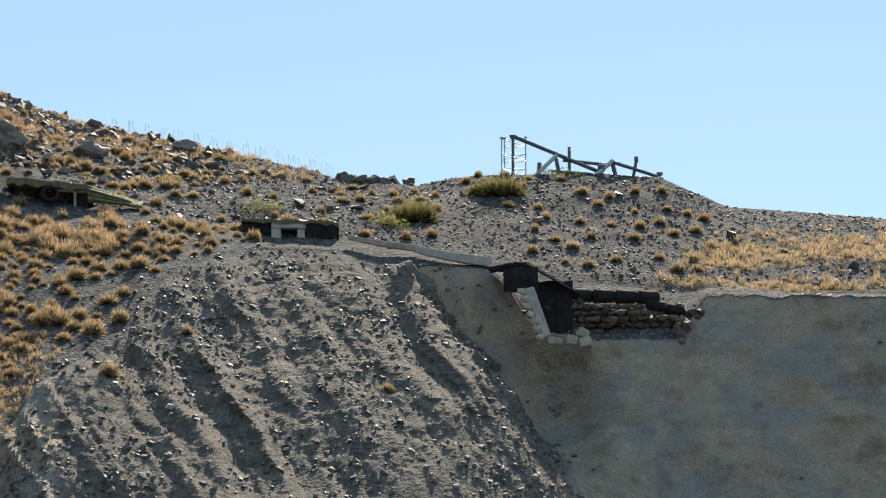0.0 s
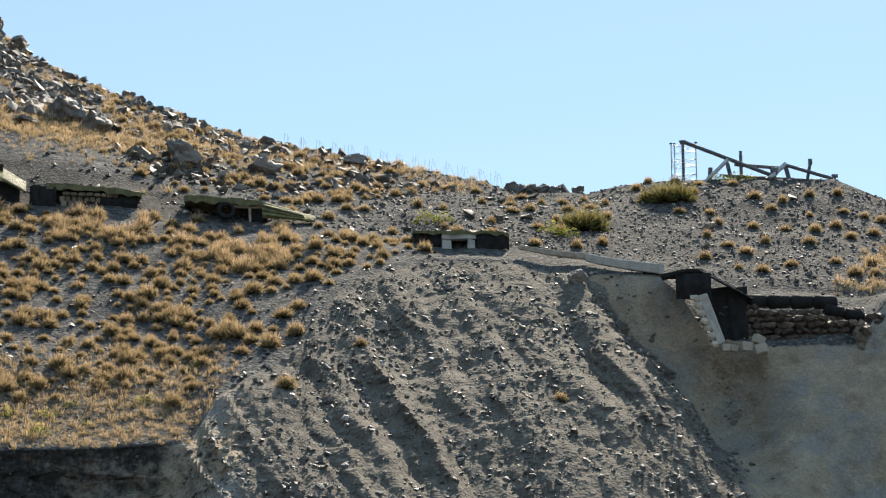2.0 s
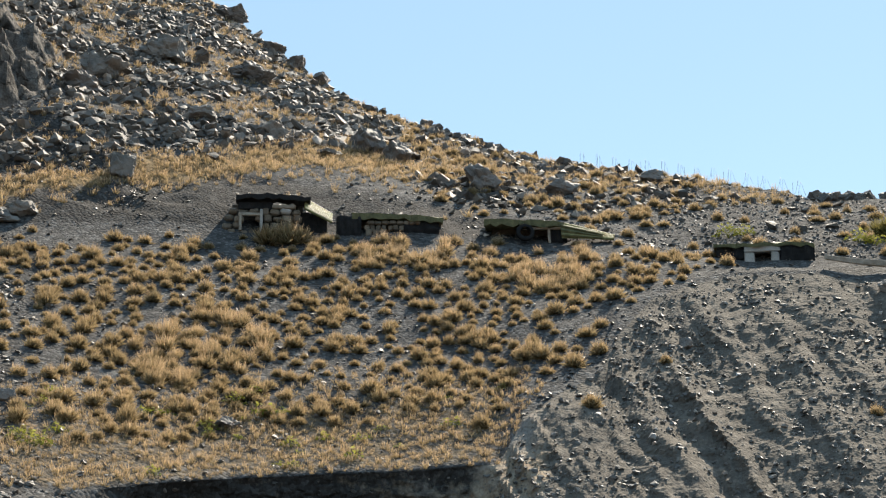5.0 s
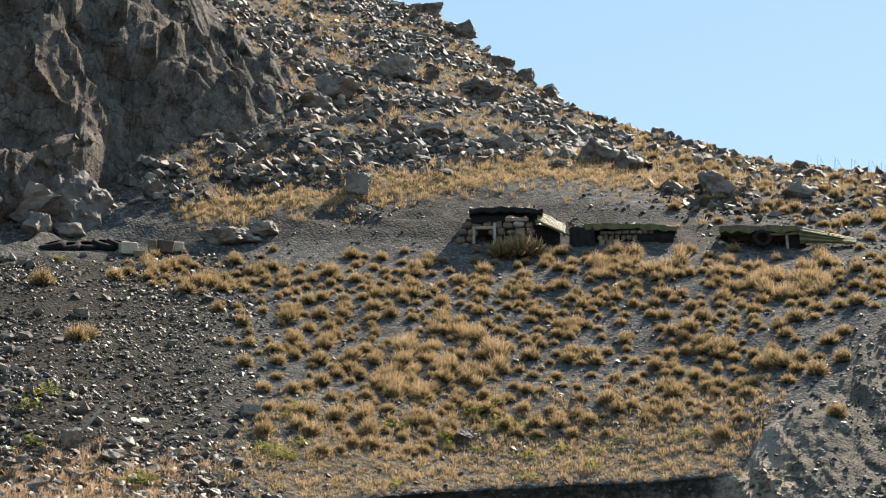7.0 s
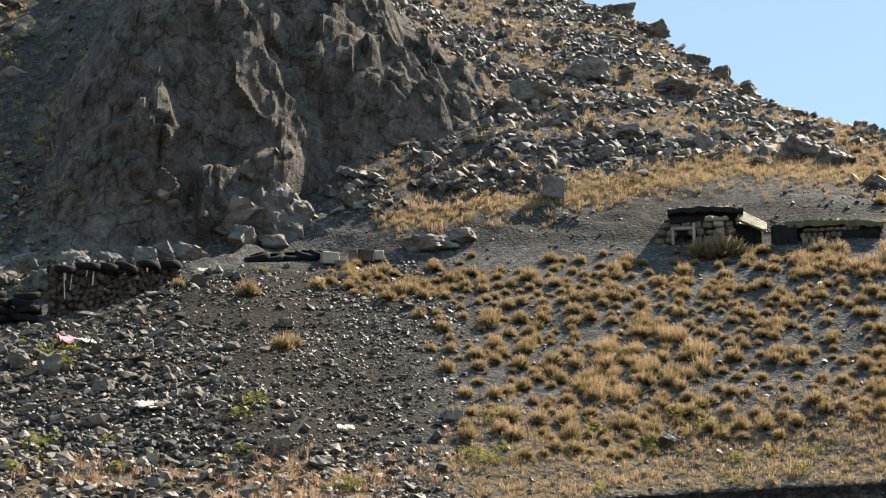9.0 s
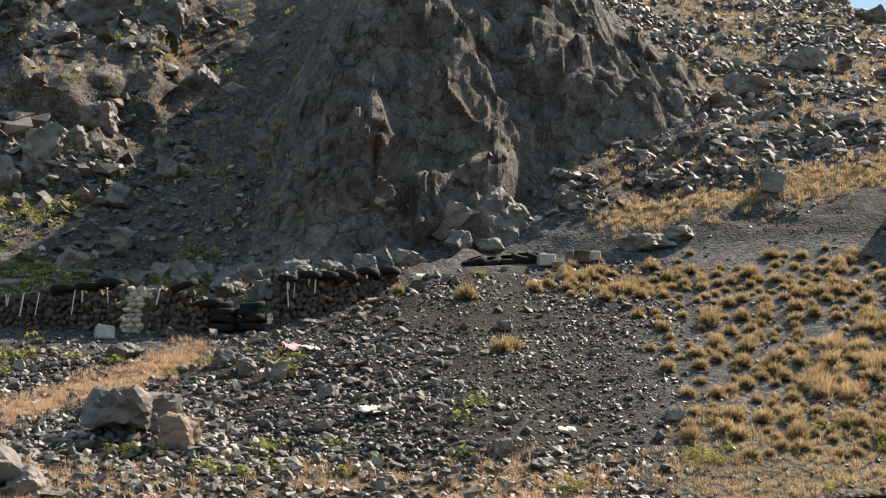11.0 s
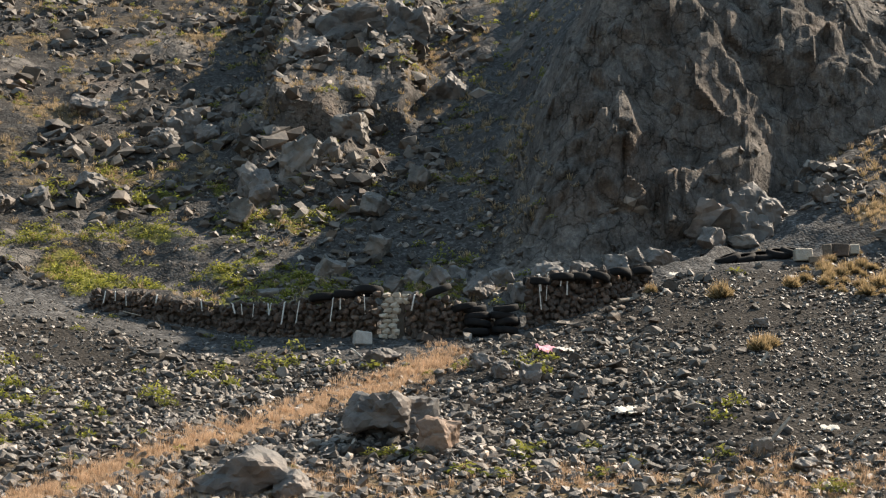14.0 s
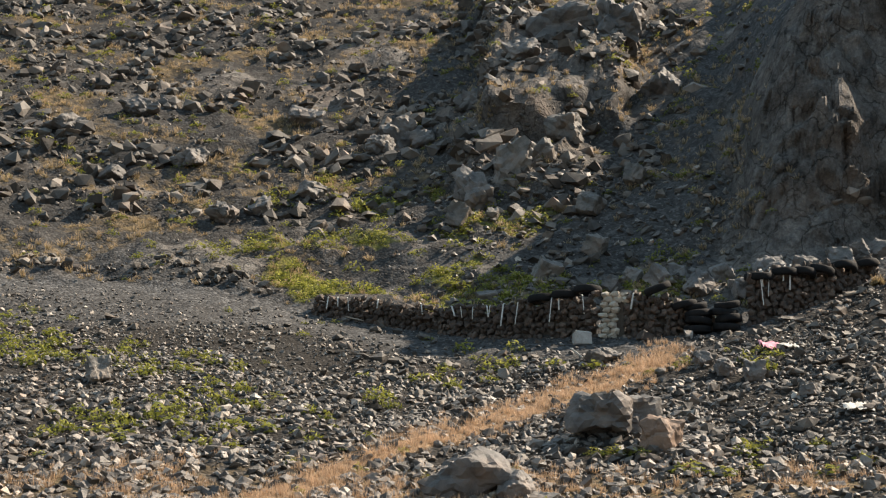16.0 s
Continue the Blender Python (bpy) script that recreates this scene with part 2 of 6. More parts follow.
def facets(x, y, z, seed=0, tilt=1.0, crack=0.22, where=None):
    """Broken-rock relief from -1 to 1: every cell is a tilted plane of its own, sunk towards the cracks between."""
    if where is not None:
        full = np.zeros(x.shape)
        full[where] = facets(x[where], y[where], z[where], seed, tilt, crack)
        return full
    ix, iy, iz = (np.floor(a).astype(np.int64) for a in (x, y, z))
    best, second, own = np.full(x.shape, 9.0), np.full(x.shape, 9.0), np.zeros(x.shape)
    for a in (-1, 0, 1):
        for b in (-1, 0, 1):
            for c in (-1, 0, 1):
                jx, jy, jz = ix + a, iy + b, iz + c
                dx, dy, dz = jx + hash3(jx, jy, jz, seed) - x, jy + hash3(jx, jy, jz, seed + 1) - y, jz + hash3(jx, jy, jz, seed + 2) - z
                d = np.sqrt(dx * dx + dy * dy + dz * dz)
                g = [hash3(jx, jy, jz, seed + k) * 2 - 1 for k in (3, 4, 5, 6)]
                near = d < best
                second = np.where(near, best, np.minimum(second, d))
                best, own = np.where(near, d, best), np.where(near, g[0] * 0.6 + tilt * (g[1] * dx + g[2] * dy + g[3] * dz), own)
    edge = np.clip((second - best) / crack, 0, 1)
    return own * edge - 0.25 * (1 - edge)


def step(a, b, x):
    t = np.clip((x - a) / (b - a), 0, 1)
    return t * t * (3 - 2 * t)


def line(*knots):
    """A survey line across the hillside: (bearing, distance, elevation angle from the tripod head)."""
    k = np.array(knots, float)
    return lambda az: (np.interp(az, k[:, 0], k[:, 1]), EYE + np.interp(az, k[:, 0], k[:, 1]) * np.tan(np.radians(np.interp(az, k[:, 0], k[:, 2]))))


# lines from the tripod outwards, each read at any bearing
APRON = line((-180, 20, -5), (-78, 22, -2.5), (20, 24, -3.5), (180, 20, -5))
TOE = line((-180, 40, -2.5), (-90, 32, 0.4), (-60, 32, 0.6), (-34, 33, 0.2), (-27, 40.5, 0.2), (-16, 41.2, 0.2), (-14, 38.5, 0), (-9, 38.6, 0), (-3, 39, 0), (0.5, 40.6, 0), (2.8, 42.8, 0), (5, 45.5, 0), (8, 47.5, -0.2), (20, 48.5, -0.4), (60, 45, -2), (180, 40, -2.5))
EDGE = line((-180, 60, -1.7), (-90, 36, 2.4), (-60, 36, 2.6), (-40, 37, 2.6), (-31, 39, 2.2), (-25.1, 41.5, 2.66), (-20.3, 42, 2.9), (-15.4, 42.5, 3.17), (-14.5, 44, 4.8), (-13.1, 45.3, 5.7), (-11.6, 46.5, 6.4),
            (-11.1, 48.5, 7.6), (-9.7, 51.5, 9.04), (-8.4, 53, 9.47), (-6.8, 54.5, 9.75), (-3.9, 54.8, 9.75), (-2.3, 54.4, 9.4), (1.6, 53.6, 9.2), (2.4, 53.2, 8.5), (3.3, 52.4, 7.0), (5.5, 52, 6.6), (8.6, 52, 6.6), (9.6, 53, 8.1), (11, 53.3, 8.05), (16, 53, 7.95), (20, 53, 7.8), (60, 60, 2), (180, 60, -1.7))
BENCH = line((-180, 100, -1), (-90, 60, 9.6), (-75, 58.5, 10.0), (-68, 57.5, 9.9), (-66, 57, 9.6), (-63.6, 56, 9.2), (-60.6, 54.2, 8.8), (-58, 52.6, 8.45), (-53, 50.4, 8.4), (-48, 50, 8.6), (-45.9, 51, 9.2), (-44.5, 51.8, 9.7), (-42.7, 53, 10.5),
             (-40.5, 54.5, 11.0), (-37, 56, 11.05), (-34, 57, 11.25), (-31, 57.5, 11.4), (-27.8, 58, 11.55), (-23, 58.3, 11.45), (-19, 58.3, 11.45), (-14.3, 58, 11.0), (-11, 57.6, 11.0), (-5.9, 57, 10.25), (-3.8, 56.8, 10.2), (-1.8, 56.4, 9.95), (1.6, 56, 9.35), (4.5, 56, 8.75), (8.6, 56, 8.2), (10.2, 56, 8.25), (16, 56, 8.1), (20, 56, 8), (60, 75, 4), (180, 100, -1))
FOOT = line((-180, 140, -0.6), (-90, 68, 11.6), (-68, 63, 11.4), (-63, 59.5, 10.2), (-57, 56.8, 10.1), (-51.5, 56, 10.25), (-49.5, 55.6, 10.3), (-48.4, 55.4, 10.4), (-46, 55.6, 10.8), (-43.2, 57, 11.4), (-39.6, 60.8, 12.1), (-37.7, 62.5, 13.6), (-35.8, 64, 14.8), (-33.7, 66, 15.3),
            (-31.4, 68, 15.9), (-28, 66, 14.6), (-23, 64, 13.6), (-15, 62, 12.3), (-6, 60, 11.2), (2, 59.5, 10.4), (10, 59.5, 9.2), (16, 59.5, 9.2), (20, 59.5, 9.1), (60, 90, 5), (180, 140, -0.6))
BROW = line((-180, 200, -0.2), (-90, 80, 16), (-62, 73, 15.5), (-55, 70.5, 15.6), (-52, 70, 15.8), (-50, 67, 15.4), (-49.1, 65.5, 15.5), (-48.3, 65, 15.2), (-47.8, 62, 15.2), (-47.2, 59.5, 16.0), (-46.6, 58.6, 17.2), (-45.7, 58.4, 18.6), (-44.8, 59, 20.0), (-44, 59.8, 21.2), (-42.5, 61.2, 21.6), (-40, 63.5, 21.8), (-38, 65.5, 21.6), (-37, 67, 21.1), (-35.8, 68.3, 20.3), (-34.7, 69.3, 19.1), (-32.8, 70.8, 17.7),
            (-31.3, 71.5, 16.3), (-28, 73, 16.5), (-24, 71, 15.3), (-15, 67, 13.1), (-6, 65, 12.0), (2, 64, 11.5), (10, 64.5, 10.2), (16, 65, 10.0), (20, 65, 9.9), (60, 110, 6), (180, 200, -0.2))
CREST = line((-180, 300, 0.5), (-90, 125, 22), (-62, 112, 22.5), (-47, 104, 23), (-40, 101, 23), (-34, 118, 22.4), (-30.5, 114, 21.4), (-28.1, 106, 20.35), (-26.8, 101, 20.05), (-25.3, 95.5, 19.1), (-23.3, 89, 17.75), (-21.3, 83, 16.5), (-19, 80.4, 15.68), (-16.4, 78.3, 14.93), (-14, 77.0, 14.1), (-12.2, 76.1, 13.87), (-9.5, 74.6, 13.5),
             (-6.6, 73.0, 12.98), (-4.7, 71.8, 12.6), (-3.5, 71.0, 12.25), (-0.9, 70.3, 12.15), (0.3, 70.0, 12.45), (2, 70.0, 12.6), (4.5, 70.0, 12.6), (8, 70.0, 12.42), (9.3, 70.3, 11.8), (10.5, 70.6, 11.25), (12.7, 71.2, 11.02), (16, 72.0, 10.6), (20, 73, 10.2), (60, 150, 7), (180, 300, 0.5))


def fine_bearings():
    return np.concatenate([np.arange(-180, -84, 4.0), np.arange(-84, -77, 1.0), np.arange(-77, 18.001, 0.125), np.arange(19, 26, 1.0), np.arange(28, 180.1, 4.0)])


AZ = fine_bearings()
ROWS = (5, 8, 110, 92, 56, 170, 110, 8, 6, 5)


def hillside():
    """Rows of ground points from the tripod to the horizon: distance, height and station number (0 to 10) on every bearing."""
    az = AZ
    apron, toe, edge, bench, foot, brow, crest = (f(az) for f in (APRON, TOE, EDGE, BENCH, FOOT, BROW, CREST))
    start = (np.full_like(az, 0.002), np.full_like(az, 0.0))
    back = (crest[0] + 14, crest[1] - 2.5)
    far = (crest[0] * 0 + 420, np.maximum(crest[1] * 0.2, 4.0))
    horizon = (crest[0] * 0 + 3600, crest[1] * 0 - 30)
    lines = (start, apron, toe, edge, bench, foot, brow, crest, back, far, horizon)
    d, z, s = [], [], []
    for k, n in enumerate(ROWS):
        (d0, z0), (d1, z1) = lines[k], lines[k + 1]
        for j in range(n + (k == len(ROWS) - 1)):
            u = j / n
            d.append(d0 + (d1 - d0) * u), z.append(z0 + (z1 - z0) * u), s.append(np.full_like(az, k + u))
    return np.array(d), np.array(z), np.array(s)


def soften(a, s, keep):
    """Round the breaks of slope between rows, but for the rows at the stations in keep."""
    out = a.copy()
    for _ in range(6):
        mid = (out[:-2] + 2 * out[1:-1] + out[2:]) / 4
        hold = sum(np.exp(-((s[1:-1] - k) / 0.02) ** 2) for k in keep)
        out[1:-1] = mid * (1 - np.clip(hold, 0, 1)) + out[1:-1] * np.clip(hold, 0, 1)
    return out


D, Z, S = hillside()
D, Z = soften(D, S, (3, 7)), soften(Z, S, (3, 7))
A = np.broadcast_to(AZ, D.shape)
EL = np.degrees(np.arctan2(Z - EYE, D))
X0, Y0 = D * np.sin(np.radians(A)), D * np.cos(np.radians(A))

# where each kind of ground lies (0 to 1)
wob = fbm(X0 / 5, Y0 / 5, Z / 5, 3, 5)
seen = step(-84, -78, A) * (1 - step(18, 24, A)) * step(1.2, 2.0, S) * (1 - step(7.0, 8.0, S))
cut = step(1.9, 2.1, S) * (1 - step(2.97, 3.01, S)) * step(-31, -28, A)
gully = cut * step(-17, -14.5, A) * (1 - step(3.5, 6.5, A))
pit = cut * step(3, 6, A)
cliff = step(4.92, 5.12, S) * (1 - step(6.0, 6.25, S)) * step(-49.9, -47.7, A + wob) * (1 - step(-32.5, -31.2, A + wob))
crag = np.maximum(cliff, step(5.0, 5.2, S) * (1 - step(6.9, 7.0, S)) * step(-60, -57, A + 2 * wob) * (1 - step(-50, -47, A)) * step(15.2, 16.4, EL + 1.5 * wob) * 0.35)
crag_top = step(-57.6, -56.9, A + 0.9 * wob) * (1 - step(-52.2, -51.2, A + 1.2 * wob)) * step(14.9, 17.6, EL + 0.8 * wob - 0.18 * (A + 54)) * (1 - step(19.4, 21.5, EL + 0.8 * wob))
ledge = step(-59.4, -58.2, A + 0.8 * wob + 0.5 * (EL - 15)) * (1 - step(-55.2, -53.2, A + 0.8 * wob + 0.7 * (EL - 15.5))) * step(12.8, 14.6, EL + 0.5 * wob) * (1 - step(15.9, 16.9, EL + 0.6 * wob))
knoll = step(-42.9, -42.2, A + 0.5 * wob) * (1 - step(-39.4, -38.4, A + 0.6 * wob)) * step(11.7, 12.7, EL + 0.5 * wob - 0.25 * (A + 41)) * (1 - step(14.0, 14.6, EL + 0.4 * wob - 0.1 * (A + 41)))
ledge = np.maximum(ledge, knoll)
crag = np.maximum(np.maximum(crag, crag_top), ledge)
spur = step(4.25, 4.45, S) * (1 - step(5.0, 5.1, S)) * step(-55.5, -52.5, A + wob) * (1 - step(-44, -41.5, A + wob))
upper = step(4.0, 4.3, S) * (1 - step(-32, -22, A))

near = np.clip(seen, 0, 1)
bump = 0.30 * fbm(X0 / 4.5, Y0 / 4.5, Z / 4.5, 3, 11) + 0.08 * fbm(X0 / 1.3, Y0 / 1.3, Z / 1.3, 2, 21)
edges = np.exp(-((S - 3) / 0.06) ** 2) + np.exp(-((S - 4) / 0.08) ** 2) + np.exp(-((S - 7) / 0.06) ** 2)
up = near * bump * (1 - 0.75 * np.clip(edges, 0, 1)) + near * 0.12 * fbm(A * 2.6, S * 3, 0 * A, 4, 23) * np.exp(-((S - 3) / 0.05) ** 2) * step(6, 9, A)
up = up + near * upper * (0.5 * fbm(X0 / 3.2, Y0 / 3.2, Z / 3.2, 3, 31, True)) * (1 - np.exp(-((S - 7) / 0.1) ** 2))
blocks = np.clip(facets(X0 / 1.9, Y0 / 1.9, Z / 1.9, 81, 1.3, where=upper * near > 0) + 0.7 * fbm(X0 / 6, Y0 / 6, Z / 6, 2, 87) - 0.25, 0, 1)
up = up + near * upper * 0.3 * blocks * (1 - np.exp(-((S - 7) / 0.1) ** 2)) * step(4.3, 4.6, S)
up = up * (1 - 0.95 * np.maximum(cliff, crag_top))
# rills that run down the cut bank, leaning to the right
q = (A + 0.62 * (EL - 5)) * 0.85
twist = 0.4 * fbm(X0 / 2.4, Y0 / 2.4, Z / 2.4, 3, 40)
rill = fbm(q / 1.5 + twist, (S - 2) * 0.8, 0 * q, 3, 41, True)
fade = np.sin(np.pi * np.clip((S - 2.0) / 1.0, 0, 1)) ** 0.45
hollow = -2.0 + 0.8 * wob + 8.8 * (3 - S) + 0.9 * fbm(X0 / 1.2, Y0 / 1.2, Z / 1.2, 4, 54) + 0.7 * rill
inside = cut * step(hollow - 0.6, hollow + 0.6, A)  # where the bank has fallen away beside the pit
crumbs = facets(X0 / 1.3 + twist, Y0 / 1.3, Z / 1.1 - twist, 44, 1.2, where=gully > 0)
lumps = facets(X0 / 0.5 + twist, Y0 / 0.5, Z / 0.45, 45, 1.3, where=cut > 0)
out = -gully * fade * (1 - 0.72 * inside) * (0.7 * rill * np.clip(0.7 + 0.9 * fbm(X0 / 4, Y0 / 4, Z / 4, 2, 39), 0.15, 1.4) + 0.3 * fbm(q / 0.6 + twist, (S - 2) * 1.2, 0 * q, 3, 43, True) + 0.1 * crumbs + 0.1 * lumps + 0.12 * fbm(X0 / 1.2, Y0 / 1.2, Z / 1.2, 4, 46))
out = out - pit * fade * (0.4 * fbm(q / 1.8, (S - 2) * 1.2, 0 * q, 3, 47) + 0.16 * fbm(X0 / 1.4, Y0 / 1.4, Z / 1.4, 4, 49, True) + 0.05 * lumps)
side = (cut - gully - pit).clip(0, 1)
out = out - 0.3 * side * fade * (fbm(X0 / 1.3, Y0 / 1.3, Z / 1.3, 4, 52, True) + 0.5 * lumps)
out = out + 0.55 * side * np.sin(np.pi * np.clip(S - 2, 0, 1)) ** 0.7  # the turf overhangs the bank
out = out + 3.4 * np.sin(np.pi * np.clip(S - 2, 0, 1)) ** 1.3 * inside * (1 - step(3.5, 7, A))
# broken rock
rocky = np.maximum(crag, spur) > 0
warp = 0.35 * fbm(X0 / 1.5, Y0 / 1.5, Z / 1.5, 2, 67)
rough = 0.75 * facets(X0 / 3.4 + warp, Y0 / 3.4, Z / 5.0 - warp, 51, 1.1, 0.16, rocky) + 0.46 * facets(X0 / 1.3 + warp, Y0 / 1.3 - warp, Z / 1.9, 57, 1.3, 0.2, rocky) + 0.2 * facets(X0 / 0.7, Y0 / 0.7, Z / 0.9, 63, 1.3, 0.25, rocky) + 0.5 * fbm(X0 / 6, Y0 / 6, Z / 9, 3, 61)
rough = rough + 0.5 * cliff * step(-48, -44, A) * step(5.0, 5.4, S)  # the buttress stands forward
# two aretes: the rock to the left of each stands forward
for b0, lean, jut in ((-39.6, 0.62, 1.5), (-34.2, 0.9, 0.9)):
    at_ = b0 - lean * (EL - 17) + 0.25 * fbm(EL * 2.1, 0 * EL, 0 * EL, 2, 73)
    rough = rough + jut * (1 - step(at_ - 0.1, at_ + 0.25, A)) * step(at_ - 5, at_ - 1, A)
gd, gz = np.gradient(D, axis=0), np.gradient(Z, axis=0)
gl = np.maximum(np.hypot(gd, gz), 1e-6)
relief = np.maximum(cliff + 0.7 * (crag - cliff), 0.75 * spur) * (rough + 0.2) * (0.3 + 0.7 * step(5.0, 5.35, S)) * np.clip(1.2 - np.exp(-((S - 7) / 0.1) ** 2), 0, 1)
relief[1:-1] = (relief[:-2] + 2 * relief[1:-1] + relief[2:]) / 4  # weathered edges
out = out - relief * gz / gl
up = up + relief * gd / gl
out = out - 4.6 * crag_top - 1.5 * ledge
D2 = D + out
Z2 = Z + up
X, Y = D2 * np.sin(np.radians(A)), D2 * np.cos(np.radians(A))
DM = np.maximum.accumulate(D2, axis=0) + np.arange(len(D2))[:, None] * 1e-6


def height(bearing, dist):
    """The ground's height at a bearing and distance."""
    i = int(np.clip(np.searchsorted(AZ, bearing) - 1, 0, len(AZ) - 2))
    f = (bearing - AZ[i]) / (AZ[i + 1] - AZ[i])
    return (1 - f) * np.interp(dist, DM[:, i], Z2[:, i]) + f * np.interp(dist, DM[:, i + 1], Z2[:, i + 1])


def at(bearing, dist, up=0.0):
    """A point on the ground, or up metres above it."""
    b = radians(bearing)
    return Vector((dist * math.sin(b), dist * math.cos(b), height(bearing, dist) + up))

# ---- helpers for meshes ----
def mesh_object(name, verts, faces, material, smooth=False, along=None, last=None):
    """One mesh object from arrays; faces all triangles or all quads, or a list of lists."""
    me = bpy.data.meshes.new(name)
    v = np.asarray(verts, np.float32)
    if isinstance(faces, np.ndarray):
        n, k = faces.shape
        cap = np.array([] if last is None else last, np.int32)  # one more face of any size
        more = int(len(cap) > 0)
        me.vertices.add(len(v)), me.loops.add(n * k + len(cap)), me.polygons.add(n + more)
        me.vertices.foreach_set("co", v.ravel())
        me.loops.foreach_set("vertex_index", np.concatenate([faces.astype(np.int32).ravel(), cap]))
        me.polygons.foreach_set("loop_start", np.arange(0, (n + more) * k, k, dtype=np.int32))
        me.polygons.foreach_set("loop_total", np.concatenate([np.full(n, k, np.int32), np.full(more, len(cap), np.int32)]))
        me.update(calc_edges=True)
    else:
        me.from_pydata(v.tolist(), [], faces)
    if along is not None:
        me.attributes.new("along", "FLOAT", "POINT").data.foreach_set("value", np.asarray(along, np.float32))
    me.polygons.foreach_set("use_smooth", np.full(len(me.polygons), smooth))
    me.materials.append(material)
    return new(name, me)


def part(name, bm, material, parent=None, label="", smooth=False):
    me = bpy.data.meshes.new(name)
    bm.to_mesh(me)
    bm.free()
    me.polygons.foreach_set("use_smooth", np.full(len(me.polygons), smooth))
    me.materials.append(material)
    ob = new(name, me)
    ob.parent = parent
    return tagged(ob, label)


def thing(name, m, label, category, group=""):
    ob = new(name)
    ob.matrix_world = m
    ob.empty_display_size = 0.2
    return tagged(ob, label, category, group)


# ---- ground ----
def band(az, el, points, width):
    """1 along a line of (bearing, elevation angle) and 0 a width off it."""
    p = np.array(points, float)
    mid = np.interp(az, p[:, 0], p[:, 1])
    inside = step(p[0, 0] - 1, p[0, 0] + 0.5, az) * (1 - step(p[-1, 0] - 0.5, p[-1, 0] + 1, az))
    return inside * np.exp(-((el - mid) / width) ** 2)


patchy = fbm(X0 / 2.6, Y0 / 2.6, Z / 2.6, 4, 71)
clump0 = fbm(X0 / 3.4, Y0 / 3.4, Z / 3.4, 3, 97)
patchy2 = fbm(X0 / 4.4, Y0 / 4.4, Z / 4.4, 4, 77)
meadow_end = np.interp(EL, [4, 6.5, 8.6, 9.4, 10.2, 11], [-33, -32.5, -32.6, -35, -38, -38.4])
meadow = step(meadow_end - 2.0, meadow_end + 1.6, A + 3.0 * wob) * (1 - step(-9, -6.5, A + 0.5 * wob)) * step(2.98, 3.02, S) * (1 - step(3.8, 4.0, S))
low_meadow = meadow * (1 - step(3.15, 3.4, S + 0.12 * wob)) * (1 - step(-16, -13.5, A))
straw_band = band(A, EL, [(-35.5, 12.3), (-31, 13.1), (-28, 13.6), (-22.5, 14.4), (-18.5, 13.9), (-13, 13.6)], 0.45)
straw_band = straw_band * (1 - 0.75 * step(-20, -17.5, A + wob))
straw_crest = 0.6 * band(A, EL, [(-13, 13.3), (-9, 13.15), (-5.3, 12.5)], 0.2)
straw_right = band(A, EL, [(9.6, 9.45), (12, 9.5), (17, 9.6)], 0.42) + band(A, EL, [(8, 8.5), (14, 8.35), (17, 8.5)], 0.16)
left = (1 - step(-49, -45, A)) * step(4.05, 4.25, S)
left_far = (1 - step(-62, -56, A)) * step(4.05, 4.3, S)
foreground = (1 - step(-38, -33, A)) * (1 - step(3.3, 4.2, EL + 0.5 * wob)) * step(1.0, 1.5, S)
track = band(A, EL, [(-66, 2.4), (-63.5, 3.2), (-60, 4.6), (-57, 5.6), (-54, 6.6), (-50.6, 7.6)], 0.36) * (S < 4)
straw = np.clip(0.14 * meadow + 0.4 * low_meadow + straw_band * (0.95 + 0.4 * patchy) + 0.8 * straw_crest + straw_right + left * (1 - step(-0.1, 0.1, clump0)) * (0.1 + 0.6 * patchy) + 0.25 * upper * (S > 4.5) * (1 - cliff) * (1 - step(-0.1, 0.1, clump0)) + 0.05 * left_far + foreground * (0.75 + 0.8 * patchy), 0, 1) * (1 - 0.9 * crag)
green = np.clip((1 - step(-50, -47, A)) * step(-70, -64, A) * step(4.08, 4.2, S) * (1 - step(13.3, 14.8, EL)) * step(-0.02, 0.26, patchy + 0.5 * patchy2) * 0.62, 0, 1) * (1 - 0.9 * crag)
rock = np.clip(np.maximum(np.maximum(crag, spur), upper * step(0.1, 0.45, patchy2 + 0.2 * wob) * (1 - straw_band)), 0, 1)
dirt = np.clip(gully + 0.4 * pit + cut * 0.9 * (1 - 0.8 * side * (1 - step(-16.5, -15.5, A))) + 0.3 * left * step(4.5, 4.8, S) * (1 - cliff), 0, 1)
# brown earth, left paler right of bearing -16 for the sunlit side wall
brown = np.clip(pit + cut * (0.3 + 0.4 * patchy + 0.6 * step(-16.5, -15.5, A)) * (1 - step(-14.5, -12.5, A + 0.6 * wob)) + gully * step(hollow + 0.2, hollow + 0.9, A), 0, 1)

road = np.clip(band(A, EL, [(-66, 9.5), (-63.6, 8.85), (-60.6, 8.25), (-58, 7.95), (-53, 7.9), (-50, 8.0)], 0.4) + 0.75 * (1 - step(-66, -63, A)) * step(8.3, 9.0, EL) * (S < 4.05), 0, 1)
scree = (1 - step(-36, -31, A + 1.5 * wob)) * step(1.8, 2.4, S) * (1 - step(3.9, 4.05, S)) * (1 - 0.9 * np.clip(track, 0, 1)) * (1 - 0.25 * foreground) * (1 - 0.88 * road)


# dark gravel; the mound's share also paints in the shaded hollow above the ruin
hill_band = (step(4.02, 4.1, S) * (1 - step(4.7, 5.0, S)) * step(-38, -35, A) * (1 - step(-13, -9, A)) + 0.5 * step(3.6, 4.0, S) * step(-11, -7, A)) * (1 - np.clip(straw_band, 0, 1))


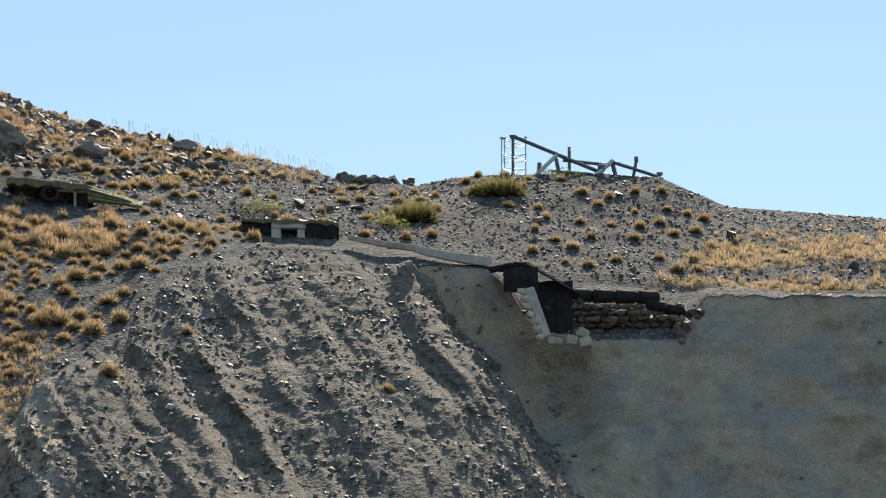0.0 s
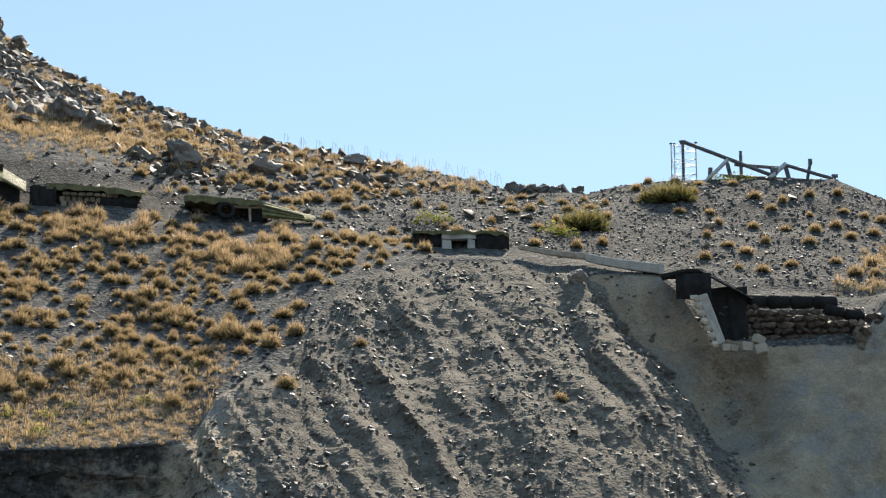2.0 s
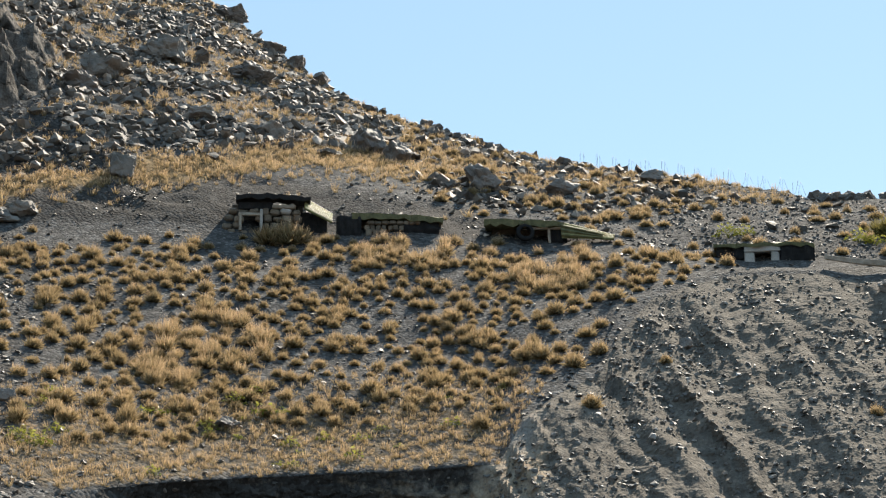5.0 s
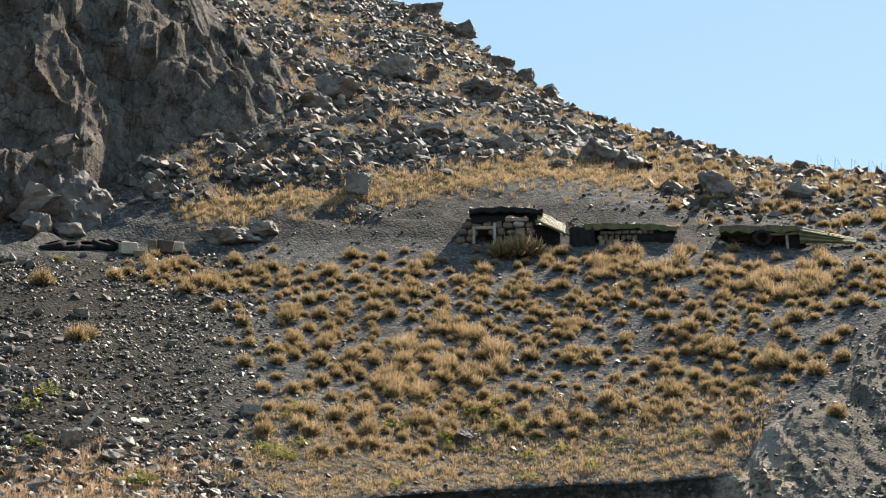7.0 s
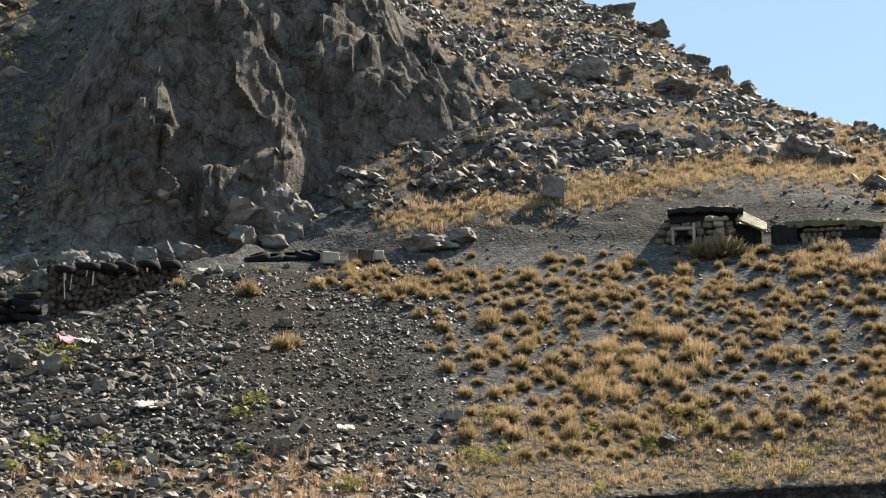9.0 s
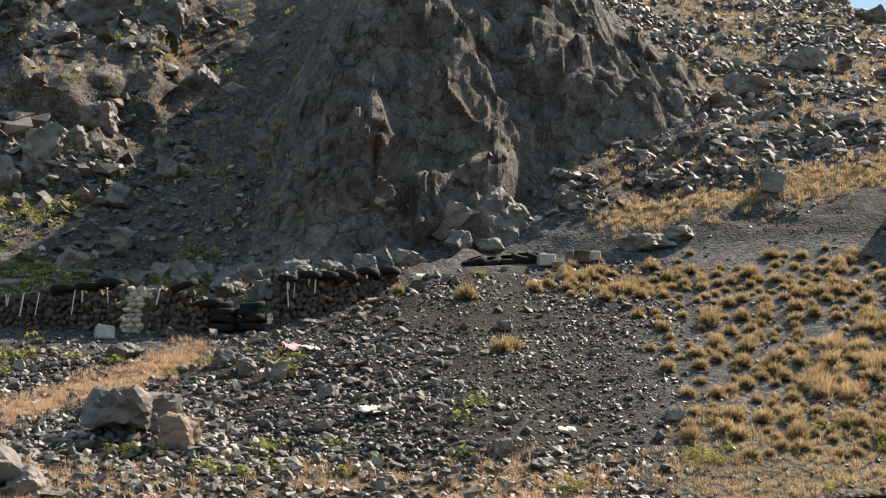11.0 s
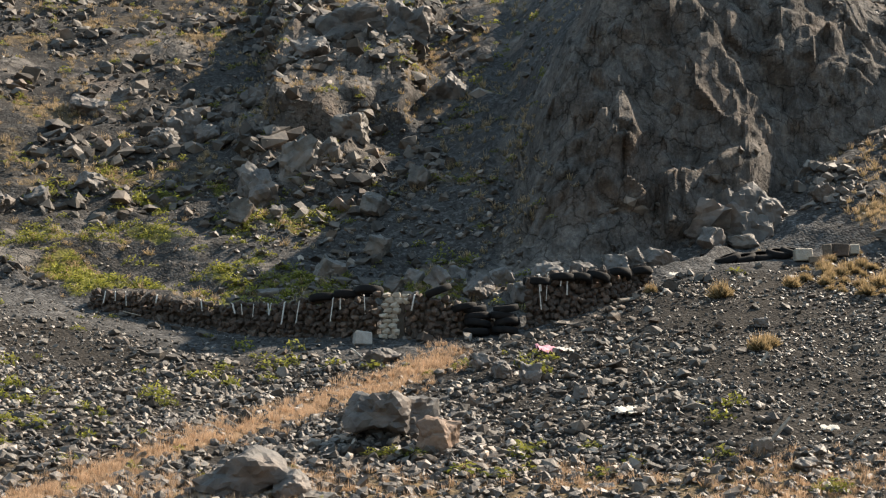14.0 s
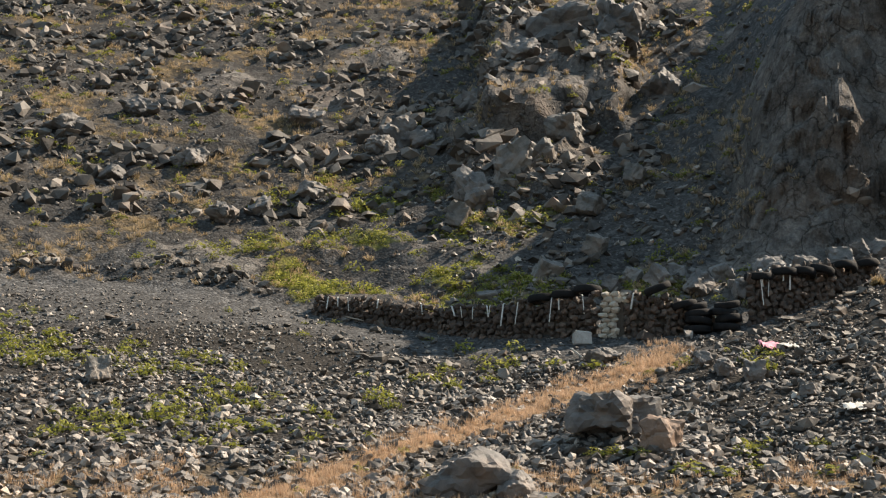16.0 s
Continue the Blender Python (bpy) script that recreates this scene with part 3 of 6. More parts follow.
def ground_sheet():
    n, k = X.shape
    r, c = np.meshgrid(np.arange(n - 1), np.arange(k - 1), indexing="ij")
    i = (r * k + c).ravel()
    faces = np.stack([i, i + 1, i + k + 1, i + k], 1)
    # close the turn behind the tripod
    r = np.arange(n - 1)
    seam = np.stack([r * k + k - 1, r * k, (r + 1) * k, (r + 1) * k + k - 1], 1)
    ob = mesh_object("ground", np.stack([X.ravel(), Y.ravel(), Z2.ravel()], 1), np.concatenate([faces, seam]), GROUND, True, None, np.arange(k)[::-1])
    hard = (np.maximum(np.maximum(crag, cut - pit), upper * 0.9 * (blocks > 0.05)) > 0.4)[:-1, :-1].ravel()
    ob.data.polygons.foreach_set("use_smooth", np.concatenate([~hard, np.ones(len(seam) + 1, bool)]))
    # cover_c also darkens the bank left of -16: shade under the turf, in colour
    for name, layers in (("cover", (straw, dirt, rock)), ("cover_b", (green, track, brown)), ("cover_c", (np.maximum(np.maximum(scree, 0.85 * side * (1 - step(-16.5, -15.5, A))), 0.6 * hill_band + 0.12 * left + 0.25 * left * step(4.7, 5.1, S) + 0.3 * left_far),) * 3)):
        col = np.stack([np.clip(v, 0, 1).ravel() for v in layers] + [np.ones(X.size)], 1).astype(np.float32)
        ob.data.attributes.new(name, "FLOAT_COLOR", "POINT").data.foreach_set("color", col.ravel())
    return tagged(ob, "steep grey gravel hillside with eroded earth bank and rock cliff", "hillside", kind="structure")


ground = ground_sheet()

# ---- scattering over the ground ----
P3 = np.stack([X, Y, Z2], -1)
E1, E2 = P3[:-1, 1:] - P3[:-1, :-1], P3[1:, :-1] - P3[:-1, :-1]
AREA = np.linalg.norm(np.cross(E1, E2), axis=-1)
AREA = AREA * ((A[:-1, :-1] > -77) & (A[:-1, :-1] < 17.5) & (S[:-1, :-1] > 1.8) & (S[:-1, :-1] < 7.02))
NORMAL = np.cross(E1, E2)
NORMAL = NORMAL / np.maximum(np.linalg.norm(NORMAL, axis=-1, keepdims=True), 1e-9)
NORMAL = NORMAL * np.sign(NORMAL[..., 2:3] + 1e-6)


def spread(density, seed, limit):
    """Points on the ground, so many to the square metre: place, normal and the cell they lie in."""
    rng = np.random.default_rng(seed)
    w = (density[:-1, :-1] * AREA).ravel()
    n = int(min(limit, w.sum()))
    cell = rng.choice(len(w), n, p=w / w.sum())
    r, c = np.unravel_index(cell, AREA.shape)
    u, v = rng.random(n)[:, None], rng.random(n)[:, None]
    p = (P3[r, c] * (1 - u) + P3[r, c + 1] * u) * (1 - v) + (P3[r + 1, c] * (1 - u) + P3[r + 1, c + 1] * u) * v
    return p, NORMAL[r, c], (r, c), rng


def turns(n, rng, tilt=0.3):
    """Random turns about the upright, with some tilt."""
    a, b, c = rng.uniform(0, 2 * np.pi, n), rng.normal(0, tilt, n), rng.normal(0, tilt, n)
    ca, sa, cb, sb, cc, sc = np.cos(a), np.sin(a), np.cos(b), np.sin(b), np.cos(c), np.sin(c)
    rz = np.stack([np.stack([ca, -sa, 0 * a], -1), np.stack([sa, ca, 0 * a], -1), np.stack([0 * a, 0 * a, 0 * a + 1], -1)], -2)
    rx = np.stack([np.stack([0 * a + 1, 0 * a, 0 * a], -1), np.stack([0 * a, cb, -sb], -1), np.stack([0 * a, sb, cb], -1)], -2)
    ry = np.stack([np.stack([cc, 0 * a, sc], -1), np.stack([0 * a, 0 * a + 1, 0 * a], -1), np.stack([-sc, 0 * a, cc], -1)], -2)
    return rx @ ry @ rz


def joined(name, shapes, places, rot, scale, rng, material, label, category, smooth=False, kind="stuff", parent=None):
    """Many copies of a few shapes in one mesh."""
    which = rng.integers(0, len(shapes), len(places))
    vs, fs, al, base = [], [], [], 0
    for k, sh in enumerate(shapes):
        sel = np.where(which == k)[0]
        if not len(sel):
            continue
        v = np.einsum("nij,nvj->nvi", rot[sel], sh[0][None] * scale[sel][:, None, :]) + places[sel][:, None, :]
        f = sh[1][None] + (base + np.arange(len(sel)) * len(sh[0]))[:, None, None]
        vs.append(v.reshape(-1, 3)), fs.append(f.reshape(-1, 3))
        al.append(np.tile(sh[2], len(sel)) if len(sh) > 2 else np.zeros(len(sel) * len(sh[0])))
        base += len(sel) * len(sh[0])
    ob = mesh_object(name, np.concatenate(vs), np.concatenate(fs), material, smooth, np.concatenate(al))
    ob.parent = parent
    return tagged(ob, label, category, kind=kind)


def hull(points):
    bm = bmesh.new()
    for p in points:
        bm.verts.new(p)
    got = bmesh.ops.convex_hull(bm, input=bm.verts)
    bmesh.ops.delete(bm, geom=list({g for g in got["geom_interior"] + got["geom_unused"] if isinstance(g, bmesh.types.BMVert)}), context="VERTS")
    bmesh.ops.triangulate(bm, faces=bm.faces)
    bm.verts.index_update()
    v = np.array([w.co[:] for w in bm.verts])
    f = np.array([[w.index for w in face.verts] for face in bm.faces])
    bm.free()
    return v, f


def stone_shapes(n, seed, flat=0.62, count=10):
    """Angular broken stones about one metre across."""
    rng = np.random.default_rng(seed)
    out = []
    for _ in range(n):
        i = np.arange(count) + 0.5
        a, c = np.pi * (1 + 5 ** 0.5) * i + rng.uniform(0, 6), 1 - 2 * i / count
        p = np.stack([np.cos(a) * (1 - c * c) ** 0.5, np.sin(a) * (1 - c * c) ** 0.5, c], 1) + rng.normal(0, 0.22, (count, 3))
        p = p / (np.sum(np.abs(p) ** 5, 1) ** 0.2)[:, None] * 0.46 * rng.uniform(0.72, 1.05, (count, 1))
        p = p * np.array([1, rng.uniform(0.6, 0.95), flat * rng.uniform(0.7, 1.2)])
        out.append(hull(p))
    return out


def tuft_shape(rng, cushion=230, hairs=120, tall=0.85, width=0.014, spread_=0.5):
    """A cushion of bunch grass about one metre across: short dense blades in a dome, long fine straws above."""
    v, f, al = [], [], []
    for b in range(cushion + hairs):
        hair = b >= cushion
        a, e = rng.uniform(0, 2 * np.pi), np.arcsin(rng.uniform(0.05, 1.0))
        way = np.array([np.cos(a) * np.cos(e), np.sin(a) * np.cos(e), np.sin(e)])
        if hair:
            way = way * [0.6, 0.6, 1.0] + [0, 0, 0.35]
            way = way / np.linalg.norm(way)
        reach = (rng.uniform(0.5, 1.0) if hair else rng.uniform(0.8, 1.0)) * spread_ * (1.5 * tall if hair else 1.0)
        root = np.array([np.cos(a), np.sin(a), 0]) * rng.uniform(0, 0.5) * spread_ * 0.8
        side = np.cross(way, rng.normal(size=3))
        side = side / np.linalg.norm(side) * width * (0.55 if hair else 1.2) * rng.uniform(0.7, 1.3)
        bend = rng.normal(0, 0.09, 3)
        mid, tip = root * 0.8 + way * reach * 0.55 + bend * 0.3, root * 0.5 + way * reach + bend * [1, 1, 0.3]
        mid[2], tip[2] = mid[2] * 0.85, tip[2] * (1.0 if hair else 0.95)
        k = len(v)
        v += [root - side, root + side, mid - side, mid + side, tip]
        f += [[k, k + 1, k + 3], [k, k + 3, k + 2], [k + 2, k + 3, k + 4]]
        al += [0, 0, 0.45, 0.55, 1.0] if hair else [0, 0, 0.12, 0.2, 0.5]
    return np.array(v), np.array(f), np.array(al)


STONES = stone_shapes(12, 3, 0.62, 9)
_rng = np.random.default_rng(8)
TUFTS = [tuft_shape(_rng, 420, 34 + 16 * k, 0.8, 0.015) for k in range(6)]
STRAWS = [tuft_shape(_rng, 5, 24, 1.1, 0.03) for _ in range(5)]
hill = step(4.05, 4.2, S) * (1 - cliff)
slope = 1 - np.clip(scree, 0, 1)
coarse = 0.8 + 0.5 * (1 - step(-52, -40, A)) * (1 - step(5, 9, EL)) + 0.45 * (1 - step(3.4, 5.0, EL)) * (A < -34) + 0.35 * patchy2
coarse = np.clip(coarse, 0.5, 1.6)
dens = 62 * scree * (0.35 + step(-0.4, 0.3, patchy)) + 2.5 * hill * (1 - 0.75 * straw) * (0.3 + step(-0.2, 0.4, patchy2)) + 5 * meadow + 14 * hill * (S < 4.5) * (A > -38) * (A < -9) * (0.3 + step(-0.1, 0.3, patchy2)) + 1.5 * gully + 3.0 * slope * (S < 4.1) * (1 - 0.93 * pit)


def scatter_stones(name, density, seed, limit, lo, hi, power, label, material=STONE, sink=0.1, grade=None):
    p, nrm, (r, c), rng = spread(density, seed, limit)
    size = lo * (hi / lo) ** (rng.random(len(p)) ** power)
    if grade is not None:
        size = size * grade[r, c]
    p = p + nrm * (size * sink)[:, None]
    return joined(name, STONES, p, turns(len(p), rng, 0.35), size[:, None] * rng.uniform(0.75, 1.25, (len(p), 3)), rng, material, label, "stones")


scatter_stones("small_stones", dens, 101, 60000, 0.06, 0.32, 2.0, "small angular grey stones strewn over the gravel slope", grade=coarse)
clump = fbm(X0 / 3.4, Y0 / 3.4, Z / 3.4, 3, 97) + 0.25 * patchy
boulders = step(4.25, 4.6, S) * (1 - step(-15, -9, A)) * (1 - cliff) * (1 - 0.7 * np.clip(straw_band, 0, 1)) * (1 - step(6.99, 7.03, S))
scatter_stones("rubble", 6 * scree * (A < -41) * step(-66, -58, A) * (0.4 + step(-0.3, 0.3, patchy)) + 0.6 * scree, 102, 5200, 0.2, 0.62, 2.0, "broken grey rubble stones lying on the slope", BOULDER)
above = EL - np.interp(A, [-35.5, -31, -28, -22.5, -18.5, -13], [12.3, 13.1, 13.6, 14.4, 13.9, 13.3])
scatter_stones("rock_debris", boulders * (0.5 + 6.5 * step(-0.06, 0.14, clump)) * step(-0.3, 0.4, above) * (1 - 0.9 * step(-51, -49, A) * (1 - step(-38, -36, A))) + 0.25 * hill * (A > -16), 103, 13000, 0.12, 0.95, 1.9, "broken rock debris covering the upper slope", BOULDER, grade=1 + 0.4 * (A < -49))
scatter_stones("slope_rocks", 12 * boulders * step(-39, -36.5, A) * (1 - step(-14, -9, A)) * step(-0.1, 0.5, above) * (0.2 + 1.6 * step(-0.1, 0.15, clump)), 106, 15000, 0.1, 0.9, 2.0, "angular grey rocks covering the hill above the dugouts", HILLROCK)
brink = step(4.6, 5.2, S) * (1 - step(6.9, 7.0, S)) * step(-19.5, -17.5, A) * (1 - step(-10, -6.5, A + 1.5 * wob)) * step(11.9, 12.5, EL)
scatter_stones("brink_rocks", 9 * brink * (0.3 + step(-0.1, 0.25, clump)), 111, 1500, 0.12, 0.9, 2.0, "dark broken rocks under the crest", BOULDER)
scatter_stones("hill_gravel", 40 * hill * step(-16, -11, A), 109, 17000, 0.05, 0.24, 2.4, "small grey and pale stones on the gravel mound", PEBBLE)
scatter_stones("bank_gravel", 34 * gully * (0.25 + step(-0.2, 0.3, patchy)) * (1 - 0.9 * inside), 108, 12000, 0.05, 0.3, 3.0, "small pale gravel in the eroded earth bank", PEBBLE)
scatter_stones("talus_stones", 5 * step(4.3, 4.5, S) * (1 - step(5.1, 5.3, S)) * step(-57, -53, A) * (1 - step(-43, -38, A)) * (0.4 + step(-0.1, 0.2, clump)), 107, 2600, 0.14, 0.85, 1.9, "fallen rock blocks heaped under the cliff", BOULDER)
wedge = step(-61, -57, A) * (1 - step(-49.5, -47.5, A)) * step(4.06, 4.12, S) * (1 - step(5.5, 5.9, S))
scatter_stones("wedge_stones", 22 * wedge * (0.25 + step(-0.25, 0.2, patchy)), 110, 12000, 0.07, 0.6, 2.2, "pale split stones among the herbs behind the wall", STONE)
scatter_stones("crest_rocks", 9.0 * np.exp(-((S - 6.97) / 0.03) ** 2) * (A > -31) * (1 - step(-15, -6, A)), 104, 420, 0.2, 1.0, 1.8, "dark broken rocks along the skyline", BOULDER)

berm = band(A, EL, [(-77, 10.65), (-72, 10.65), (-68.9, 10.55), (-66, 10.15), (-64.9, 9.9)], 0.2)
scatter_stones("berm_stones", 11 * berm, 105, 900, 0.14, 0.6, 1.8, "dark broken stones heaped along the track", BOULDER, 0.3)

# dry bunch grass
def thin_out(p, gap):
    """Leave out points that stand too close to one another."""
    cell, keep = {}, []
    for i, q_ in enumerate(p):
        k = (int(q_[0] // gap), int(q_[1] // gap), int(q_[2] // gap))
        if all(np.sum((p[j] - q_) ** 2) > gap * gap for a in (-1, 0, 1) for b in (-1, 0, 1) for c in (-1, 0, 1) for j in cell.get((k[0] + a, k[1] + b, k[2] + c), ())):
            cell.setdefault(k, []).append(i)
            keep.append(i)
    return np.array(keep)


def grass(name, density, seed, limit, gap, lo, hi, material, label, shapes=None, tall=(0.9, 1.3)):
    p, nrm, _, rng = spread(density, seed, limit)
    keep = thin_out(p, gap)
    p, nrm = p[keep], nrm[keep]
    size = lo + (hi - lo) * rng.random(len(p)) ** 1.4
    wide = rng.uniform(0.8, 1.1, len(p))
    return joined(name, shapes or TUFTS, p - nrm * 0.03, turns(len(p), rng, 0.12), size[:, None] * np.stack([wide, wide, rng.uniform(*tall, len(p))], 1), rng, material, label, "grass")


thin = fbm(X0 / 2.4, Y0 / 2.4, Z / 2.4, 2, 91)
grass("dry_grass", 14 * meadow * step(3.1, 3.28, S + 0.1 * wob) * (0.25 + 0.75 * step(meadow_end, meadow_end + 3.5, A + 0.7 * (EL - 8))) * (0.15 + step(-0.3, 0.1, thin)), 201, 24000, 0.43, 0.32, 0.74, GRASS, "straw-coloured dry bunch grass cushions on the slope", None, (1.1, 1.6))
feather = meadow * (step(-16.4, -15.2, A + 0.6 * wob) * (1 - step(-12.6, -11.6, A)) * step(9.3, 9.8, EL + 0.3 * wob) + step(-21, -20, A + 0.6 * wob) * (1 - step(-17.8, -17, A)) * step(9.9, 10.4, EL + 0.4 * wob) + 0.8 * step(-30, -27, A) * (1 - step(-25, -23.5, A)) * (1 - step(7.2, 8.6, EL + wob)) * step(5.8, 6.4, EL))
FEATHER = [tuft_shape(_rng, 120, 190, 0.85, 0.012) for _ in range(4)]
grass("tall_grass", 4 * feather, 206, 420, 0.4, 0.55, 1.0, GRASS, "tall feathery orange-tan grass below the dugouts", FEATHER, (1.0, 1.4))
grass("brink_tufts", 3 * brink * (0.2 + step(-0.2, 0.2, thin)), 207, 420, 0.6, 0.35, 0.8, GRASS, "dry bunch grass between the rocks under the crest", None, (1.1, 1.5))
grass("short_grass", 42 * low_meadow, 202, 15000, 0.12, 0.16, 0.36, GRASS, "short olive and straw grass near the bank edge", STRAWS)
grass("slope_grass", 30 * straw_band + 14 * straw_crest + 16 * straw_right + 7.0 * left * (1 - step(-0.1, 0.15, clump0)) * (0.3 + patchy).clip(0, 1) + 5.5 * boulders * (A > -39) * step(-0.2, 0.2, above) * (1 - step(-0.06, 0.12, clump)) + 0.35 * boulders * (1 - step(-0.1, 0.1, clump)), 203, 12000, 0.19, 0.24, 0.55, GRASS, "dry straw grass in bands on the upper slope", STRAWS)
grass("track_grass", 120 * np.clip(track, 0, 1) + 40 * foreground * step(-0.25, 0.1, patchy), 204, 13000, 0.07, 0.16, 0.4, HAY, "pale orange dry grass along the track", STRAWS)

# ---- building blocks of things ----
def site(bearing, dist, turn=0.0, up=0.0, z=None):
    """A frame that stands on the ground: x to the right, y away from the tripod, z up."""
    p = at(bearing, dist, up)
    if z is not None:
        p.z = z
    return Matrix.Translation(p) @ pose(0, 0, 0, 0, 0, -bearing + turn)


def block(bm, x0, x1, y0, y1, z0, z1, bevel=0.02, jitter=0.0, rng=None, turn=(0, 0, 0)):
    """Add a box with rounded, slightly uneven edges."""
    c = Vector(((x0 + x1) / 2, (y0 + y1) / 2, (z0 + z1) / 2))
    m = Matrix.Translation(c) @ pose(0, 0, 0, *turn) @ Matrix.Diagonal((x1 - x0, y1 - y0, z1 - z0, 1))
    got = bmesh.ops.create_cube(bm, size=1, matrix=m)["verts"]
    if jitter:
        for v in got:
            v.co += Vector([rng.uniform(-jitter, jitter) for _ in range(3)])
    if bevel:
        bmesh.ops.bevel(bm, geom=list({e for v in got for e in v.link_edges}), offset=bevel, segments=1, profile=0.5, affect="EDGES")
    return bm


def tube(bm, a, b, r0, r1=None, n=10):
    """Add a round bar from a to b."""
    a, b = Vector(a), Vector(b)
    d = b - a
    m = Matrix.Translation((a + b) / 2) @ d.to_track_quat("Z", "Y").to_matrix().to_4x4()
    bmesh.ops.create_cone(bm, cap_ends=True, segments=n, radius1=r0, radius2=r0 if r1 is None else r1, depth=d.length, matrix=m)
    return bm


def slab(bm, rows, thick, rng, rough=0.03):
    """A sagging, uneven slab of earth and sheet: rows of top points from left to right, front row first."""
    top = [[bm.verts.new(Vector(p) + Vector([rng.uniform(-rough, rough) for _ in range(3)])) for p in r] for r in rows]
    low = [[bm.verts.new(v.co - Vector((0, 0, thick * rng.uniform(0.7, 1.3)))) for v in r] for r in top]
    n, k = len(rows), len(rows[0])
    for i in range(n - 1):
        for j in range(k - 1):
            bm.faces.new((top[i][j], top[i][j + 1], top[i + 1][j + 1], top[i + 1][j]))
            bm.faces.new((low[i][j], low[i + 1][j], low[i + 1][j + 1], low[i][j + 1]))
    for j in range(k - 1):
        bm.faces.new((low[0][j], low[0][j + 1], top[0][j + 1], top[0][j]))
        bm.faces.new((top[-1][j], top[-1][j + 1], low[-1][j + 1], low[-1][j]))
    for i in range(n - 1):
        bm.faces.new((top[i][0], top[i + 1][0], low[i + 1][0], low[i][0]))
        bm.faces.new((low[i][-1], low[i + 1][-1], top[i + 1][-1], top[i][-1]))
    return bm


def roof_slab(x0, z0, x1, z1, y0, y1, thick, seed, sag=0.05, rise=0.25, n=14):
    """A roof of sheet and earth from left to right, which runs back into the slope."""
    rng = random.Random(seed)
    rows = []
    for i in range(5):
        v = i / 4
        rows.append([(x0 + (x1 - x0) * j / n, y0 + (y1 - y0) * v + rng.uniform(-0.05, 0.05), z0 + (z1 - z0) * j / n - sag * math.sin(math.pi * j / n) + rise * v + rng.uniform(-0.02, 0.02)) for j in range(n + 1)])
    return slab(bmesh.new(), rows, thick, rng)


def corrugated(p0, p1, q0, q1, ribs, amp=0.03, thick=0.012):
    """A corrugated sheet between two edges, p0 to p1 and q0 to q1; the ribs run from the first edge to the second."""
    bm = bmesh.new()
    p0, p1, q0, q1 = (Vector(v) for v in (p0, p1, q0, q1))
    nrm = (p1 - p0).cross(q0 - p0).normalized()
    n, m = ribs * 6, 4
    up_, lo = [], []
    for i in range(m + 1):
        v = i / m
        a, b = p0.lerp(q0, v), p1.lerp(q1, v)
        row = [a.lerp(b, j / n) + nrm * (amp * math.sin(2 * math.pi * j / 6)) for j in range(n + 1)]
        up_.append([bm.verts.new(p) for p in row])
        lo.append([bm.verts.new(p - nrm * thick) for p in row])
    for i in range(m):
        for j in range(n):
            bm.faces.new((up_[i][j], up_[i][j + 1], up_[i + 1][j + 1], up_[i + 1][j]))
            bm.faces.new((lo[i][j], lo[i + 1][j], lo[i + 1][j + 1], lo[i][j + 1]))
    for j in range(n):
        bm.faces.new((lo[0][j], lo[0][j + 1], up_[0][j + 1], up_[0][j]))
        bm.faces.new((up_[m][j], up_[m][j + 1], lo[m][j + 1], lo[m][j]))
    return bm


def drape(x0, x1, z0, z1, y, seed, bulge=0.12):
    """A hanging tarpaulin with folds and some thickness."""
    rng = random.Random(seed)
    ph = [rng.uniform(0, 6) for _ in range(3)]
    bm = bmesh.new()
    n, m = 18, 8
    f, b = [], []
    for i in range(m + 1):
        row = []
        for j in range(n + 1):
            u, v = j / n, i / m
            fold = 0.03 * math.sin(9 * u + ph[0]) + 0.02 * math.sin(23 * u + ph[1] + 3 * v) + 0.02 * math.sin(7 * v + ph[2])
            row.append(Vector((x0 + (x1 - x0) * u, y - bulge * math.sin(math.pi * v) + fold, z0 + (z1 - z0) * v + 0.02 * math.sin(11 * u + ph[2]))))
        f.append([bm.verts.new(p) for p in row])
        b.append([bm.verts.new(p + Vector((0, 0.015, 0))) for p in row])
    for i in range(m):
        for j in range(n):
            bm.faces.new((f[i][j], f[i][j + 1], f[i + 1][j + 1], f[i + 1][j]))
            bm.faces.new((b[i][j], b[i + 1][j], b[i + 1][j + 1], b[i][j + 1]))
    return bm


_ico = bmesh.new()
bmesh.ops.create_icosphere(_ico, subdivisions=4, radius=1)
_ico.verts.index_update()
ICO_V = np.array([v.co[:] for v in _ico.verts])
ICO_F = np.array([[v.index for v in f.verts] for f in _ico.faces])
_ico.free()


